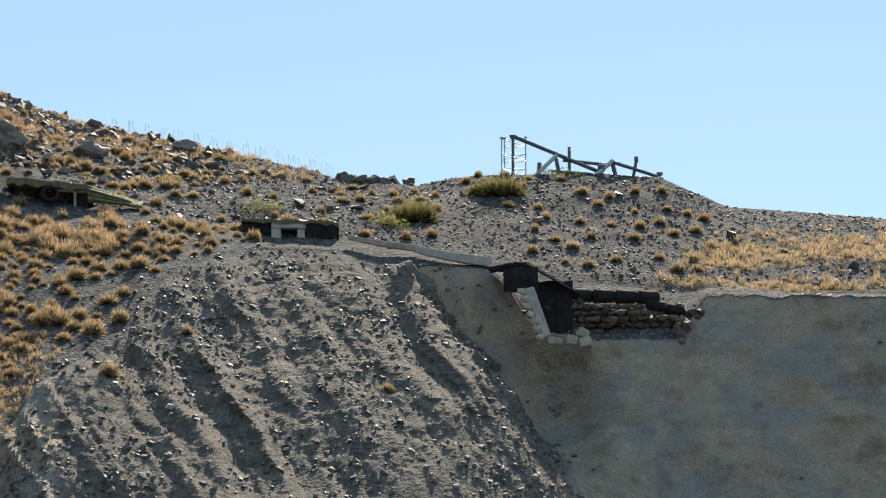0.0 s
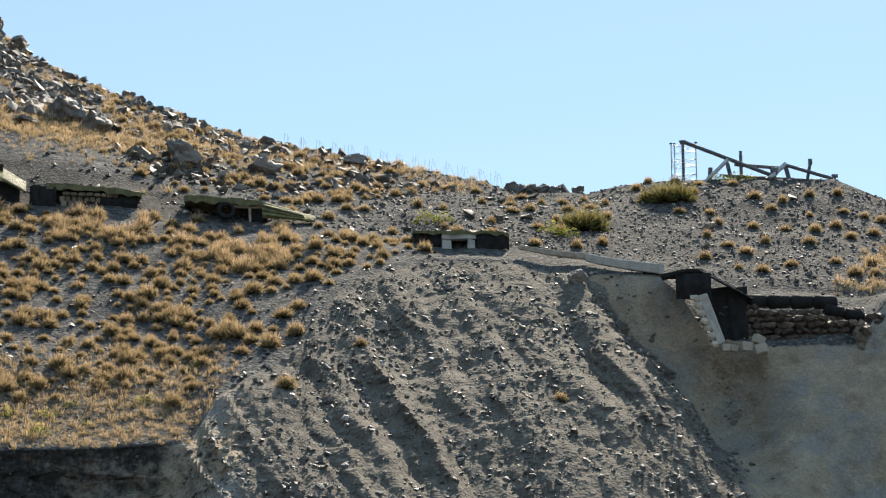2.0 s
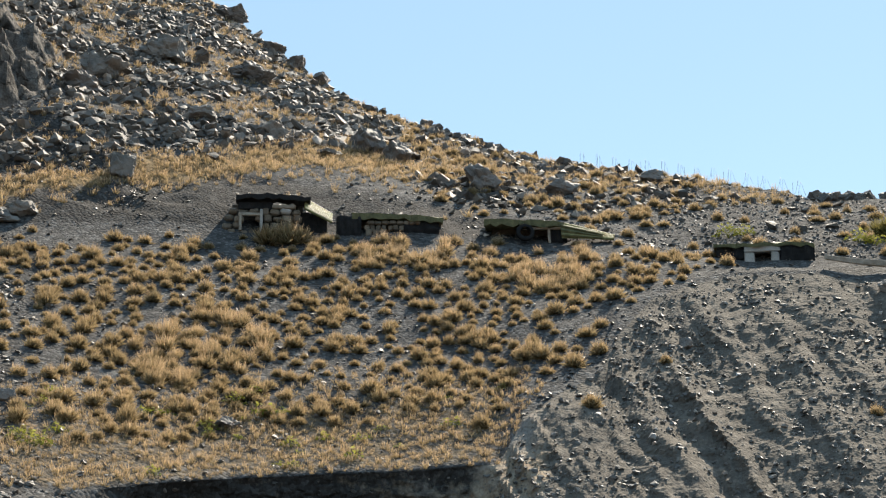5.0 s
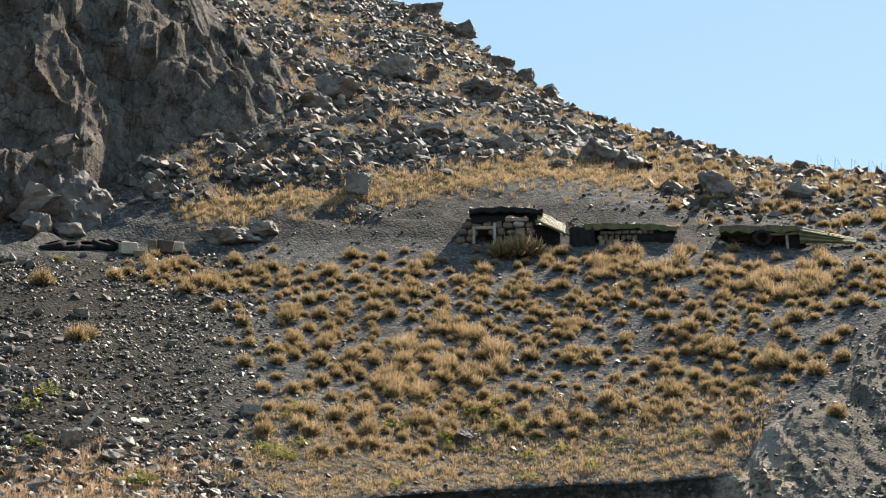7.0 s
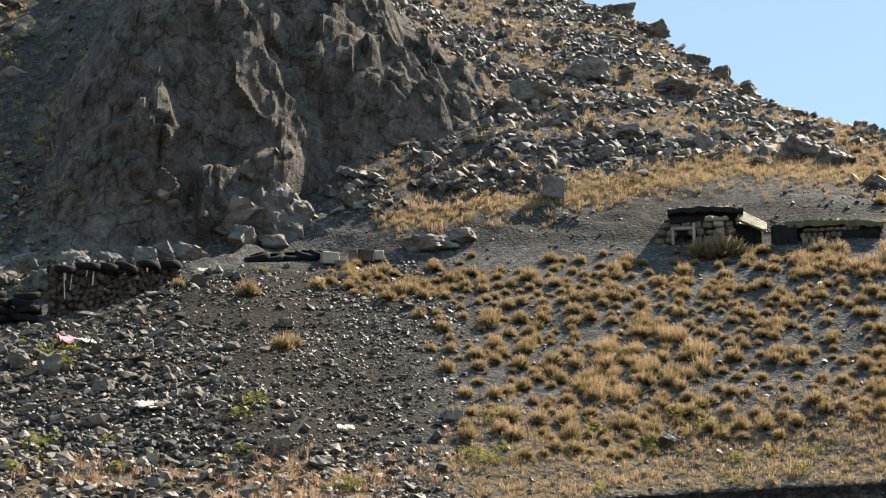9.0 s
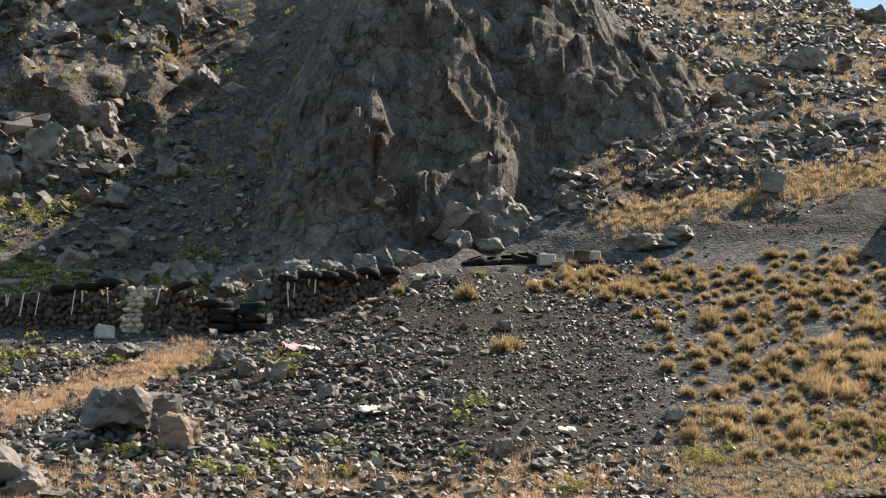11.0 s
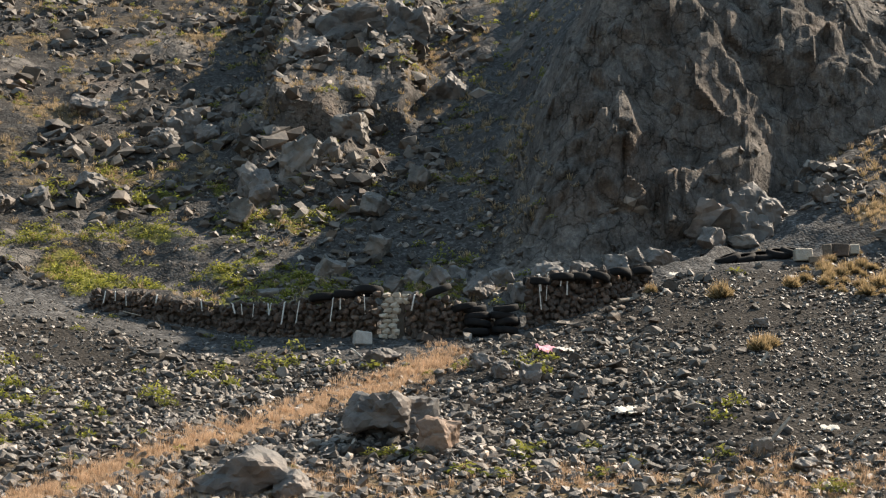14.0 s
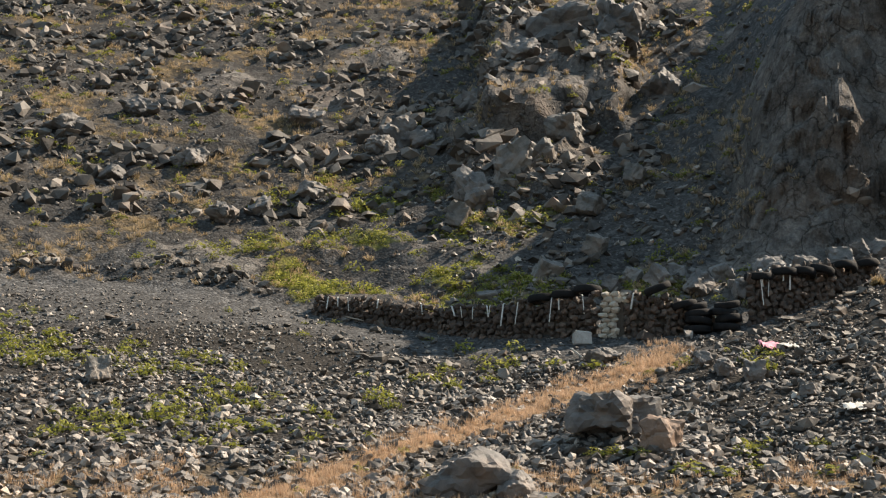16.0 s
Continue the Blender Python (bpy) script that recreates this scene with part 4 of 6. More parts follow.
def rock_points(seed, size, planes=9, grain=0.06, flat_top=0.0):
    """Points of a broken rock: a body cut by random planes, with uneven faces."""
    rng = np.random.default_rng(seed)
    k = rng.normal(size=(planes, 3))
    k = k / np.linalg.norm(k, axis=1)[:, None]
    off = rng.uniform(0.72, 1.05, planes)
    frame_ = np.linalg.qr(rng.normal(size=(3, 3)) + 1.6 * np.eye(3))[0]  # three joint directions, nearly upright
    k, off = np.vstack([k, frame_, -frame_]), np.concatenate([off, rng.uniform(0.5, 0.82, 6)])
    if flat_top:
        k, off = np.vstack([k, [[0.05, -0.08, 1.0]]]), np.append(off, 1 - flat_top)
    dots = np.maximum(ICO_V @ k.T, 1e-3)
    r = np.minimum(np.min(off / dots, axis=1), 1.4)
    v = ICO_V * r[:, None] * np.array(size) / 2
    s = float(np.mean(size))
    q = v / s * 3 + seed * 1.7
    n = fbm(q[:, 0], q[:, 1], q[:, 2], 4, seed) * 0.5 + facets(q[:, 0] * 0.8, q[:, 1] * 0.8, q[:, 2] * 0.8, seed + 9) * 1.5 + facets(q[:, 0] * 2.1, q[:, 1] * 2.1, q[:, 2] * 2.1, seed + 19) * 0.6
    return v + ICO_V * (n * grain * s)[:, None]


def boulder(bearing, dist, w, h, depth=None, label="angular grey boulder lying on the slope", turn=0.0, seed=0, lean=0.0, sink=0.18, mat=None, flat_top=0.0, name="boulder", up=0.0):
    """A boulder w wide and h high that shows above the ground."""
    full = h * (1 + sink)
    v = rock_points(seed or int(abs(bearing) * 97 + dist * 13), (w, depth or w * 0.8, full), grain=0.06 + 0.03 * (w > 1.8), flat_top=flat_top)
    ob = mesh_object(name, v, ICO_F, mat or (OUTCROP if "pale" in label else DARKROCK))
    ob.matrix_world = site(bearing, dist + (depth or w * 0.8) * 0.3, turn, up) @ pose(0, 0, full / 2 - h * sink - 0.1 * h, 0, lean, 0)
    return tagged(ob, label, "boulder")


def tyre_mesh(radius=0.48, width=0.26):
    """A worn tyre: open carcass with side walls, bead and tread blocks; its axle is z."""
    outer = [(0.56, -0.44), (0.62, -0.5), (0.80, -0.5), (0.93, -0.43), (0.985, -0.30), (1.0, 0.0), (0.985, 0.30), (0.93, 0.43), (0.80, 0.5), (0.62, 0.5), (0.56, 0.44), (0.60, 0.36), (0.86, 0.34), (0.90, 0.0), (0.86, -0.34), (0.60, -0.36)]
    n, k = 48, len(outer)
    v, f = [], []
    for i in range(n):
        a = 2 * math.pi * i / n
        for j, (r, z) in enumerate(outer):
            rr = radius * (r - (0.022 if i % 2 and 4 <= j <= 6 else 0))
            v.append((rr * math.cos(a), rr * math.sin(a), z * width))
    for i in range(n):
        for j in range(k):
            f.append((i * k + j, ((i + 1) % n) * k + j, ((i + 1) % n) * k + (j + 1) % k, i * k + (j + 1) % k))
    me = bpy.data.meshes.new("tyre")
    me.from_pydata(v, [], f)
    me.polygons.foreach_set("use_smooth", np.full(len(me.polygons), True))
    me.materials.append(RUBBER)
    return me


TYRE = tyre_mesh()


def tyre(m, label="worn black tyre lying flat on the stone wall", group="tyres on the wall", scale=1.0):
    ob = new("tyre", TYRE)
    ob.matrix_world = m @ Matrix.Diagonal((scale, scale, scale, 1))
    return tagged(ob, label, "tyre", group)


STONE_ME = []
for _v, _f in stone_shapes(8, 33, 0.8, 14):
    _me = bpy.data.meshes.new("stone")
    _me.from_pydata(_v.tolist(), [], _f.tolist())
    STONE_ME.append(_me)


def stone_set(material):
    out_ = []
    for me in STONE_ME:
        c = me.copy()
        c.materials.append(material)
        out_.append(c)
    return out_


WALL_SET, PALE_SET, GREY_SET, BROWN_SET = (stone_set(k) for k in (WALLSTONE, PALESTONE, STONE, BROWNBLOCK))


def piece(parent, mesh, world, name="stone"):
    ob = new(name, mesh)
    ob.parent = parent
    ob.matrix_basis = parent.matrix_world.inverted() @ world
    return ob


# ---- the dry stone wall along the track ----
def wall_section(knots, seed, label, straps, course=0.2, thick=0.55):
    """Dry stone wall along (bearing, distance, height): a core, face and cap stones one by one, straps that hang over it."""
    rng = random.Random(seed)
    k = np.array(knots)
    feet = [at(b, d) for b, d, _ in knots]
    run = np.concatenate([[0], np.cumsum([(feet[i + 1].xy - feet[i].xy).length for i in range(len(feet) - 1)])])
    total = float(run[-1])

    def foot(s):
        b, d = float(np.interp(s, run, k[:, 0])), float(np.interp(s, run, k[:, 1]))
        return at(b, d), float(np.interp(s, run, k[:, 2])), b
    mid, _, b0 = foot(total / 2)
    wall = thing("stone_wall", Matrix.Translation(mid) @ pose(0, 0, 0, 0, 0, -b0), label, "stone wall", "stone wall along the track")
    inv = wall.matrix_world.inverted()
    bm = bmesh.new()
    rows = []
    n = max(4, int(total / 0.3))
    for i in range(n + 1):
        p, h, b = foot(total * i / n)
        away = Vector((math.sin(radians(b)), math.cos(radians(b)), 0))
        h = h * rng.uniform(0.88, 0.97)
        rows.append([bm.verts.new(inv @ (p + away * y + Vector((0, 0, z)))) for y, z in ((0.24, -0.35), (0.20 + rng.uniform(0, 0.05), h * 0.5), (0.24, h - 0.08), (thick - 0.1, h - 0.06), (thick + 0.1, -0.3))])
    for a, b in zip(rows[:-1], rows[1:]):
        for j in range(4):
            bm.faces.new((a[j], b[j], b[j + 1], a[j + 1]))
    bm.faces.new(rows[0]), bm.faces.new(rows[-1][::-1])
    part("core", bm, SOIL, wall)
    s = 0.0
    z = -0.06
    while z < 2.0:
        s = rng.uniform(0, 0.15)
        while s < total:
            p, h, b = foot(s)
            w = rng.uniform(0.15, 0.34)
            if z < h - 0.04:
                away = Vector((math.sin(radians(b)), math.cos(radians(b)), 0))
                tall = course * rng.uniform(0.9, 1.5)
                m = Matrix.Translation(p + away * (0.1 + rng.uniform(-0.05, 0.06)) + Vector((0, 0, z + course / 2 + rng.uniform(-0.07, 0.07)))) @ pose(0, 0, 0, rng.uniform(-25, 25), rng.uniform(-35, 35), -b + rng.uniform(-30, 30)) @ Matrix.Diagonal((w * rng.uniform(1.0, 1.3), 0.4, tall * rng.uniform(1.2, 1.9), 1))
                piece(wall, rng.choice(WALL_SET), m)
            s += w * 0.93
        z += course
    s = 0.1
    while s < total:  # cap stones
        p, h, b = foot(s)
        away = Vector((math.sin(radians(b)), math.cos(radians(b)), 0))
        w = rng.uniform(0.16, 0.34)
        piece(wall, rng.choice(WALL_SET), Matrix.Translation(p + away * rng.uniform(0.15, thick - 0.12) + Vector((0, 0, h + rng.uniform(-0.06, 0.05)))) @ pose(0, 0, 0, rng.uniform(-25, 25), rng.uniform(-25, 25), rng.uniform(0, 180)) @ Matrix.Diagonal((w, w, w * 0.8, 1)))
        s += rng.uniform(0.22, 0.42)
    for _ in range(straps):
        p, h, b = foot(rng.uniform(0.2, total - 0.2))
        away = Vector((math.sin(radians(b)), math.cos(radians(b)), 0))
        side = Vector((math.cos(radians(b)), -math.sin(radians(b)), 0))
        drop, w = rng.uniform(0.25, 0.7) * h, rng.uniform(0.012, 0.028)
        line_ = [(0.38, h + 0.08), (0.16, h + 0.1), (-0.1, h + 0.02), (-0.15, h - drop * 0.5), (-0.12 + rng.uniform(-0.04, 0.02), h - drop)]
        bm = bmesh.new()
        drift = rng.uniform(-0.16, 0.16)
        prev = None
        for i, (y, zz) in enumerate(line_):
            q_ = [inv @ (p + away * (y + dy) + side * (sx * w + drift * i / 3) + Vector((0, 0, zz))) for sx, dy in ((-1, 0), (1, 0), (1, 0.012), (-1, 0.012))]
            cur = [bm.verts.new(v) for v in q_]
            if prev:
                for j in range(4):
                    bm.faces.new((prev[j], prev[(j + 1) % 4], cur[(j + 1) % 4], cur[j]))
            prev = cur
        part("strap", bm, CLOTH, wall, "pale torn strap hanging over the stones")
    return wall


wall_section([(-63.6, 56.00, 0.67), (-62.0, 55.11, 0.80), (-60.6, 54.20, 0.90), (-58.8, 53.11, 0.94), (-57.4, 52.32, 1.05), (-55.5, 51.45, 1.23), (-53.2, 50.46, 1.39)], 5, "long dry stone wall of brown rubble with torn straps", 15)
wall_section([(-52.1, 50.17, 1.41), (-51.0, 49.92, 1.35), (-50.2, 49.91, 1.10), (-49.4, 50.00, 0.70), (-48.1, 50.11, 0.55)], 6, "low slumped stretch of brown dry stone wall", 3, thick=0.5)
wall_section([(-47.7, 50.34, 1.71), (-46.6, 50.80, 1.60), (-45.6, 51.30, 1.45), (-44.6, 51.90, 1.15), (-43.9, 52.50, 0.85), (-43.1, 53.10, 0.50)], 7, "higher stretch of brown stone wall climbing the slope", 5)


def pale_pier():
    """The pier of pale blocks between two stretches of the wall."""
    rng = random.Random(12)
    m = site(-52.65, 50.20)
    pier = thing("stone_pier", m, "pier of pale limestone blocks in the dry stone wall", "stone pier")
    for i, z in enumerate(np.arange(0, 1.4, 0.17)):
        for j in range(2 if z < 1.1 else 3):
            x = -0.28 + j * 0.29 + 0.1 * (i % 2) + (0.14 * (z - 0.6) if z > 0.6 else 0)
            piece(pier, rng.choice(PALE_SET), m @ pose(x, rng.uniform(0, 0.1), z + 0.08, rng.uniform(-12, 12), rng.uniform(-12, 12), rng.uniform(-30, 30)) @ Matrix.Diagonal((0.36, 0.34, 0.28, 1)))
    bm = block(bmesh.new(), -0.35, 0.42, 0.12, 0.5, -0.3, 1.25, 0.03)
    part("core", bm, SOIL, pier)


pale_pier()


def wall_tyre(b, d, z, tx=0.0, ty=0.0, scale=1.0, label="worn black tyre lying flat on the stone wall"):
    tyre(site(b, d, 0, z) @ pose(0, 0, 0, tx, ty, (b * 37) % 360), label, scale=scale)


wall_tyre(-55.2, 51.62, 1.2, -3, 2)
wall_tyre(-54.3, 51.2, 1.34, -4, -3)
wall_tyre(-53.5, 50.86, 1.44, 3, -3)
wall_tyre(-50.95, 50.21, 1.5, 22, 8, 0.95, "worn black tyre tilted on the stone wall")
for _b, _d, _z, _x, _y in ((-50.0, 50.1, 1.0, 10, -6), (-49.55, 49.95, 0.14, 4, 3), (-49.5, 49.98, 0.42, -5, 5), (-49.5, 50.0, 0.68, 6, -3), (-49.65, 50.2, 0.92, 14, 8)):
    wall_tyre(_b, _d, _z * 0.9, _x, _y, 0.9, "black tyre in a heap against the wall")
for _i in range(4):
    wall_tyre(-48.5 + (0.0, 0.09, -0.05, 0.06)[_i], 50.0, 0.12 + 0.24 * _i, (4, -5, 8, 12)[_i], (3, -7, 5, -9)[_i], 0.9, "black tyre in an upright stack beside the wall")
for _b, _d, _z, _x, _y in ((-47.3, 50.75, 1.46, 4, -4), (-46.4, 51.1, 1.36, -3, 4), (-45.75, 51.4, 1.2, 5, 6), (-45.1, 51.7, 1.05, 10, -6), (-44.3, 52.3, 0.78, 14, 8), (-43.55, 53.0, 0.5, 4, 10)):
    wall_tyre(_b, _d, _z, _x, _y, 0.98)
for _b, _d in ((-40.3, 55.6), (-39.75, 55.7), (-39.1, 55.9), (-38.45, 56.0), (-37.95, 56.1)):
    wall_tyre(_b, _d, 0.14, 24, 3, 1.0, "worn black tyre half buried in the gravel bank")


def cut_block(b, d, w, h, dp, turn=0.0, tilt=0.0, mat=None, label="pale squared stone block on the bank", up=0.0, z=None):
    bm = block(bmesh.new(), -w / 2, w / 2, -dp / 2, dp / 2, 0, h, 0.03, 0.03, random.Random(int(b * 31 + d * 7)))
    ob = part("stone_block", bm, mat or PALESTONE)
    ob.matrix_world = site(b, d, turn, up, z) @ pose(0, 0, -0.03, 0, tilt, 0)
    return tagged(ob, label, "stone block")


cut_block(-37.62, 55.6, 0.62, 0.42, 0.5, 15)
cut_block(-37.2, 55.5, 0.42, 0.22, 0.4, -10, 0, BROWNBLOCK, 'brown squared stone block on the bank')
cut_block(-36.75, 56.0, 0.34, 0.5, 0.35, 5, 0, BROWNBLOCK, 'brown squared stone block on the bank')
cut_block(-36.35, 56.2, 0.7, 0.45, 0.5, -12, 6, WALLSTONE, "brown squared stone block on the bank")
cut_block(-35.85, 56.4, 0.4, 0.36, 0.4, 20)
cut_block(-53.75, 49.83, 0.55, 0.42, 0.45, 12, 0, CONCRETE, "pale stone block at the foot of the wall")
cut_block(-51.5, 49.49, 0.4, 0.3, 0.4, 30, 20, WALLSTONE, "brown stone block fallen from the wall")

# ---- the dugouts on the bench ----
def slot_dugout():
    """Dugout with a concrete firing slot."""
    m = site(-5.72, 56.75)
    t = thing("dugout", m, "earth-covered dugout with a pale concrete firing slot", "dugout", "dugouts on the bench")
    rng = random.Random(3)
    part("roof", roof_slab(-1.7, 0.66, 1.85, 0.58, -0.15, 1.6, 0.13, 4, -0.04, 0.2), SHEET, t, "mossy sheet roof under earth")
    part("lintel", block(bmesh.new(), -0.62, 0.64, -0.08, 0.35, 0.34, 0.57, 0.03, 0.02, rng), CONCRETE, t, "pale concrete lintel")
    part("post", block(bmesh.new(), -0.62, -0.26, -0.06, 0.4, -0.15, 0.34, 0.04, 0.03, rng), CONCRETE, t)
    part("post", block(bmesh.new(), 0.3, 0.6, -0.06, 0.4, -0.15, 0.34, 0.04, 0.03, rng), CONCRETE, t)
    part("back_wall", block(bmesh.new(), -1.6, 1.8, 1.1, 1.3, -0.2, 0.6, 0.02), SOIL, t)
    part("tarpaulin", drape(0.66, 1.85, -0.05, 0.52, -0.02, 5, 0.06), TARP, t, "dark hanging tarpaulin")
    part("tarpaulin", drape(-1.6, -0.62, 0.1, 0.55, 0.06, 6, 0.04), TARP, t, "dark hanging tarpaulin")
    for i in range(9):
        x = -1.5 + i * 0.38 + rng.uniform(-0.1, 0.1)
        piece(t, rng.choice(GREY_SET), m @ pose(x, rng.uniform(0.1, 0.9), 0.72 + rng.uniform(-0.04, 0.06), rng.uniform(0, 90), 0, rng.uniform(0, 90)) @ Matrix.Diagonal((0.2, 0.18, 0.14, 1)))


def tyre_dugout():
    """Dugout with a plank roof and a post."""
    m = site(-13.92, 58.35)
    t = thing("dugout", m, "low dugout under a mossy sheet roof propped by a post", "dugout", "dugouts on the bench")
    part("roof", roof_slab(-1.95, 0.84, 1.05, 0.70, -0.25, 1.5, 0.24, 14, -0.05, 0.15), SHEET, t, "mossy sheet roof under earth")
    part("beam", block(bmesh.new(), -0.75, 0.95, -0.12, 0.02, 0.46, 0.55, 0.015), TIMBER, t, "weathered timber beam")
    part("post", block(bmesh.new(), 0.43, 0.53, -0.1, 0.02, -0.15, 0.47, 0.015, 0, None, (0, -3, 0)), TIMBER, t, "weathered timber post")
    part("back_wall", block(bmesh.new(), -1.7, 1.2, 0.9, 1.1, -0.2, 0.7, 0.02), SOIL, t)
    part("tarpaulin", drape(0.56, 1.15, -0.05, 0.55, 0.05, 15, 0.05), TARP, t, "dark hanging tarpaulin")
    part("sheet", corrugated((1.0, -0.4, 0.12), (1.05, 0.4, 0.78), (2.9, -0.4, -0.04), (2.95, 0.25, 0.24), 6, 0.05), OLIVESHEET, t, "bent olive corrugated sheet")
    part("sheet", corrugated((0.9, -0.25, 0.62), (0.95, -0.36, 0.05), (2.5, -0.3, 0.2), (2.45, -0.42, -0.02), 3, 0.03), SHEET, t, "bent olive corrugated sheet")
    tyre(m @ pose(-0.42, -0.3, 0.3, 74, -6, 12) @ Matrix.Scale(0.74, 4), "worn black tyre leaning in the dugout opening", "tyres by the dugouts")


def low_dugout():
    """Dugout with a row of bricks over a dark opening."""
    m = site(-19.4, 58.35)
    t = thing("dugout", m, "low dugout with a row of stone blocks under an earth roof", "dugout", "dugouts on the bench")
    rng = random.Random(23)
    part("roof", roof_slab(-1.4, 0.78, 2.05, 0.62, -0.1, 1.5, 0.2, 24, -0.05, 0.2), SHEET, t, "mossy sheet roof under earth")
    part("back_wall", block(bmesh.new(), -1.8, 2.0, 0.7, 0.9, -0.2, 0.62, 0.02), SOIL, t)
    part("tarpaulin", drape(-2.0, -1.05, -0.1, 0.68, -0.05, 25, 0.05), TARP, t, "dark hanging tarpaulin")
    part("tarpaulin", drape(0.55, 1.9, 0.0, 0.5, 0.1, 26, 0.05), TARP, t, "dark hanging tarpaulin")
    x = -0.85
    for i in range(8):
        w = rng.uniform(0.2, 0.3)
        part("stone_block", block(bmesh.new(), x, x + w - 0.02, -0.02, 0.25, 0.38, 0.52 + rng.uniform(-0.02, 0.02), 0.04, 0.02, rng), BROWNBLOCK, t)
        x += w
    for i in range(7):
        part("stone_block", block(bmesh.new(), -0.95 + i * 0.22, -0.76 + i * 0.22, 0.04, 0.3, 0.14, 0.36, 0.04, 0.025, rng), BROWNBLOCK, t)
    for i, x in enumerate((-0.9, -0.62, -0.36)):
        part("stone_block", block(bmesh.new(), x, x + 0.24, -0.1, 0.2, -0.12, 0.16, 0.03, 0.02, rng), BROWNBLOCK, t)


def block_dugout():
    """Larger dugout of blocks with a framed firing slot and a leaning sheet."""
    m = site(-24.25, 58.2)
    t = thing("dugout", m, "block-built dugout with framed firing slot and sagging dark roof", "dugout", "dugouts on the bench")
    rng = random.Random(31)
    part("roof", roof_slab(-0.85, 1.42, 1.95, 1.38, -0.25, 1.7, 0.16, 34, -0.1, 0.2), TARP, t, "sagging dark sheet roof")
    for i in range(26):
        piece(t, rng.choice(GREY_SET), m @ pose(-0.8 + i * 0.105, rng.uniform(-0.15, 0.7), 1.5 + rng.uniform(0, 0.1), rng.uniform(0, 90), 0, rng.uniform(0, 90)) @ Matrix.Diagonal((rng.uniform(0.1, 0.22), 0.16, 0.12, 1)))
    part("back_wall", block(bmesh.new(), -1.0, 1.7, 0.9, 1.1, -0.2, 1.3, 0.02), SOIL, t)
    part("wall_beam", block(bmesh.new(), -0.75, 0.55, 0.02, 0.4, 0.95, 1.22, 0.03, 0.02, rng), TARP, t, "dark timber beam")
    part("side_beam", block(bmesh.new(), 0.5, 1.4, 0.0, 0.35, 1.0, 1.15, 0.03, 0.02, rng), TIMBER, t, "weathered timber beam")
    # blocks in courses, with the slot left open
    for row, z in enumerate((-0.1, 0.2, 0.48, 0.74)):
        x = -1.6 + 0.16 * row + rng.uniform(0, 0.1)
        while x < 1.35:
            w = rng.uniform(0.3, 0.46)
            if not (-0.62 < x + w / 2 < 0.02 and 0.1 < z < 0.6):
                pale = rng.random() < 0.2
                part("stone_block", block(bmesh.new(), x, x + w - 0.03, rng.uniform(-0.04, 0.04), 0.35, z + rng.uniform(-0.03, 0.03), z + 0.25 + rng.uniform(-0.05, 0.02), 0.06, 0.04, rng, (rng.uniform(-5, 5), rng.uniform(-6, 6), rng.uniform(-6, 6))), CONCRETE if pale and x > 0.1 else BROWNBLOCK, t)
            x += w
    part("slot_frame", block(bmesh.new(), -0.75, 0.16, -0.12, 0.1, 0.68, 0.78, 0.015, 0.01, rng), TIMBER, t, "weathered timber slot frame")
    part("slot_frame", block(bmesh.new(), 0.06, 0.17, -0.14, 0.1, 0.02, 0.92, 0.015, 0.01, rng), CONCRETE, t, "pale upright slot frame")
    part("slot_frame", block(bmesh.new(), -0.72, -0.62, -0.12, 0.1, 0.1, 0.7, 0.015, 0.01, rng), TIMBER, t)
    part("sheet", corrugated((1.72, -0.35, 0.92), (1.75, 0.5, 1.5), (2.75, -0.3, 0.42), (2.8, 0.45, 0.9), 7, 0.045), OLIVESHEET, t, "olive corrugated sheet leaning on the roof")
    part("tarpaulin", drape(1.35, 2.6, 0.0, 0.9, 0.35, 35, 0.08), TARP, t, "dark hanging tarpaulin")


slot_dugout(), tyre_dugout(), low_dugout(), block_dugout()


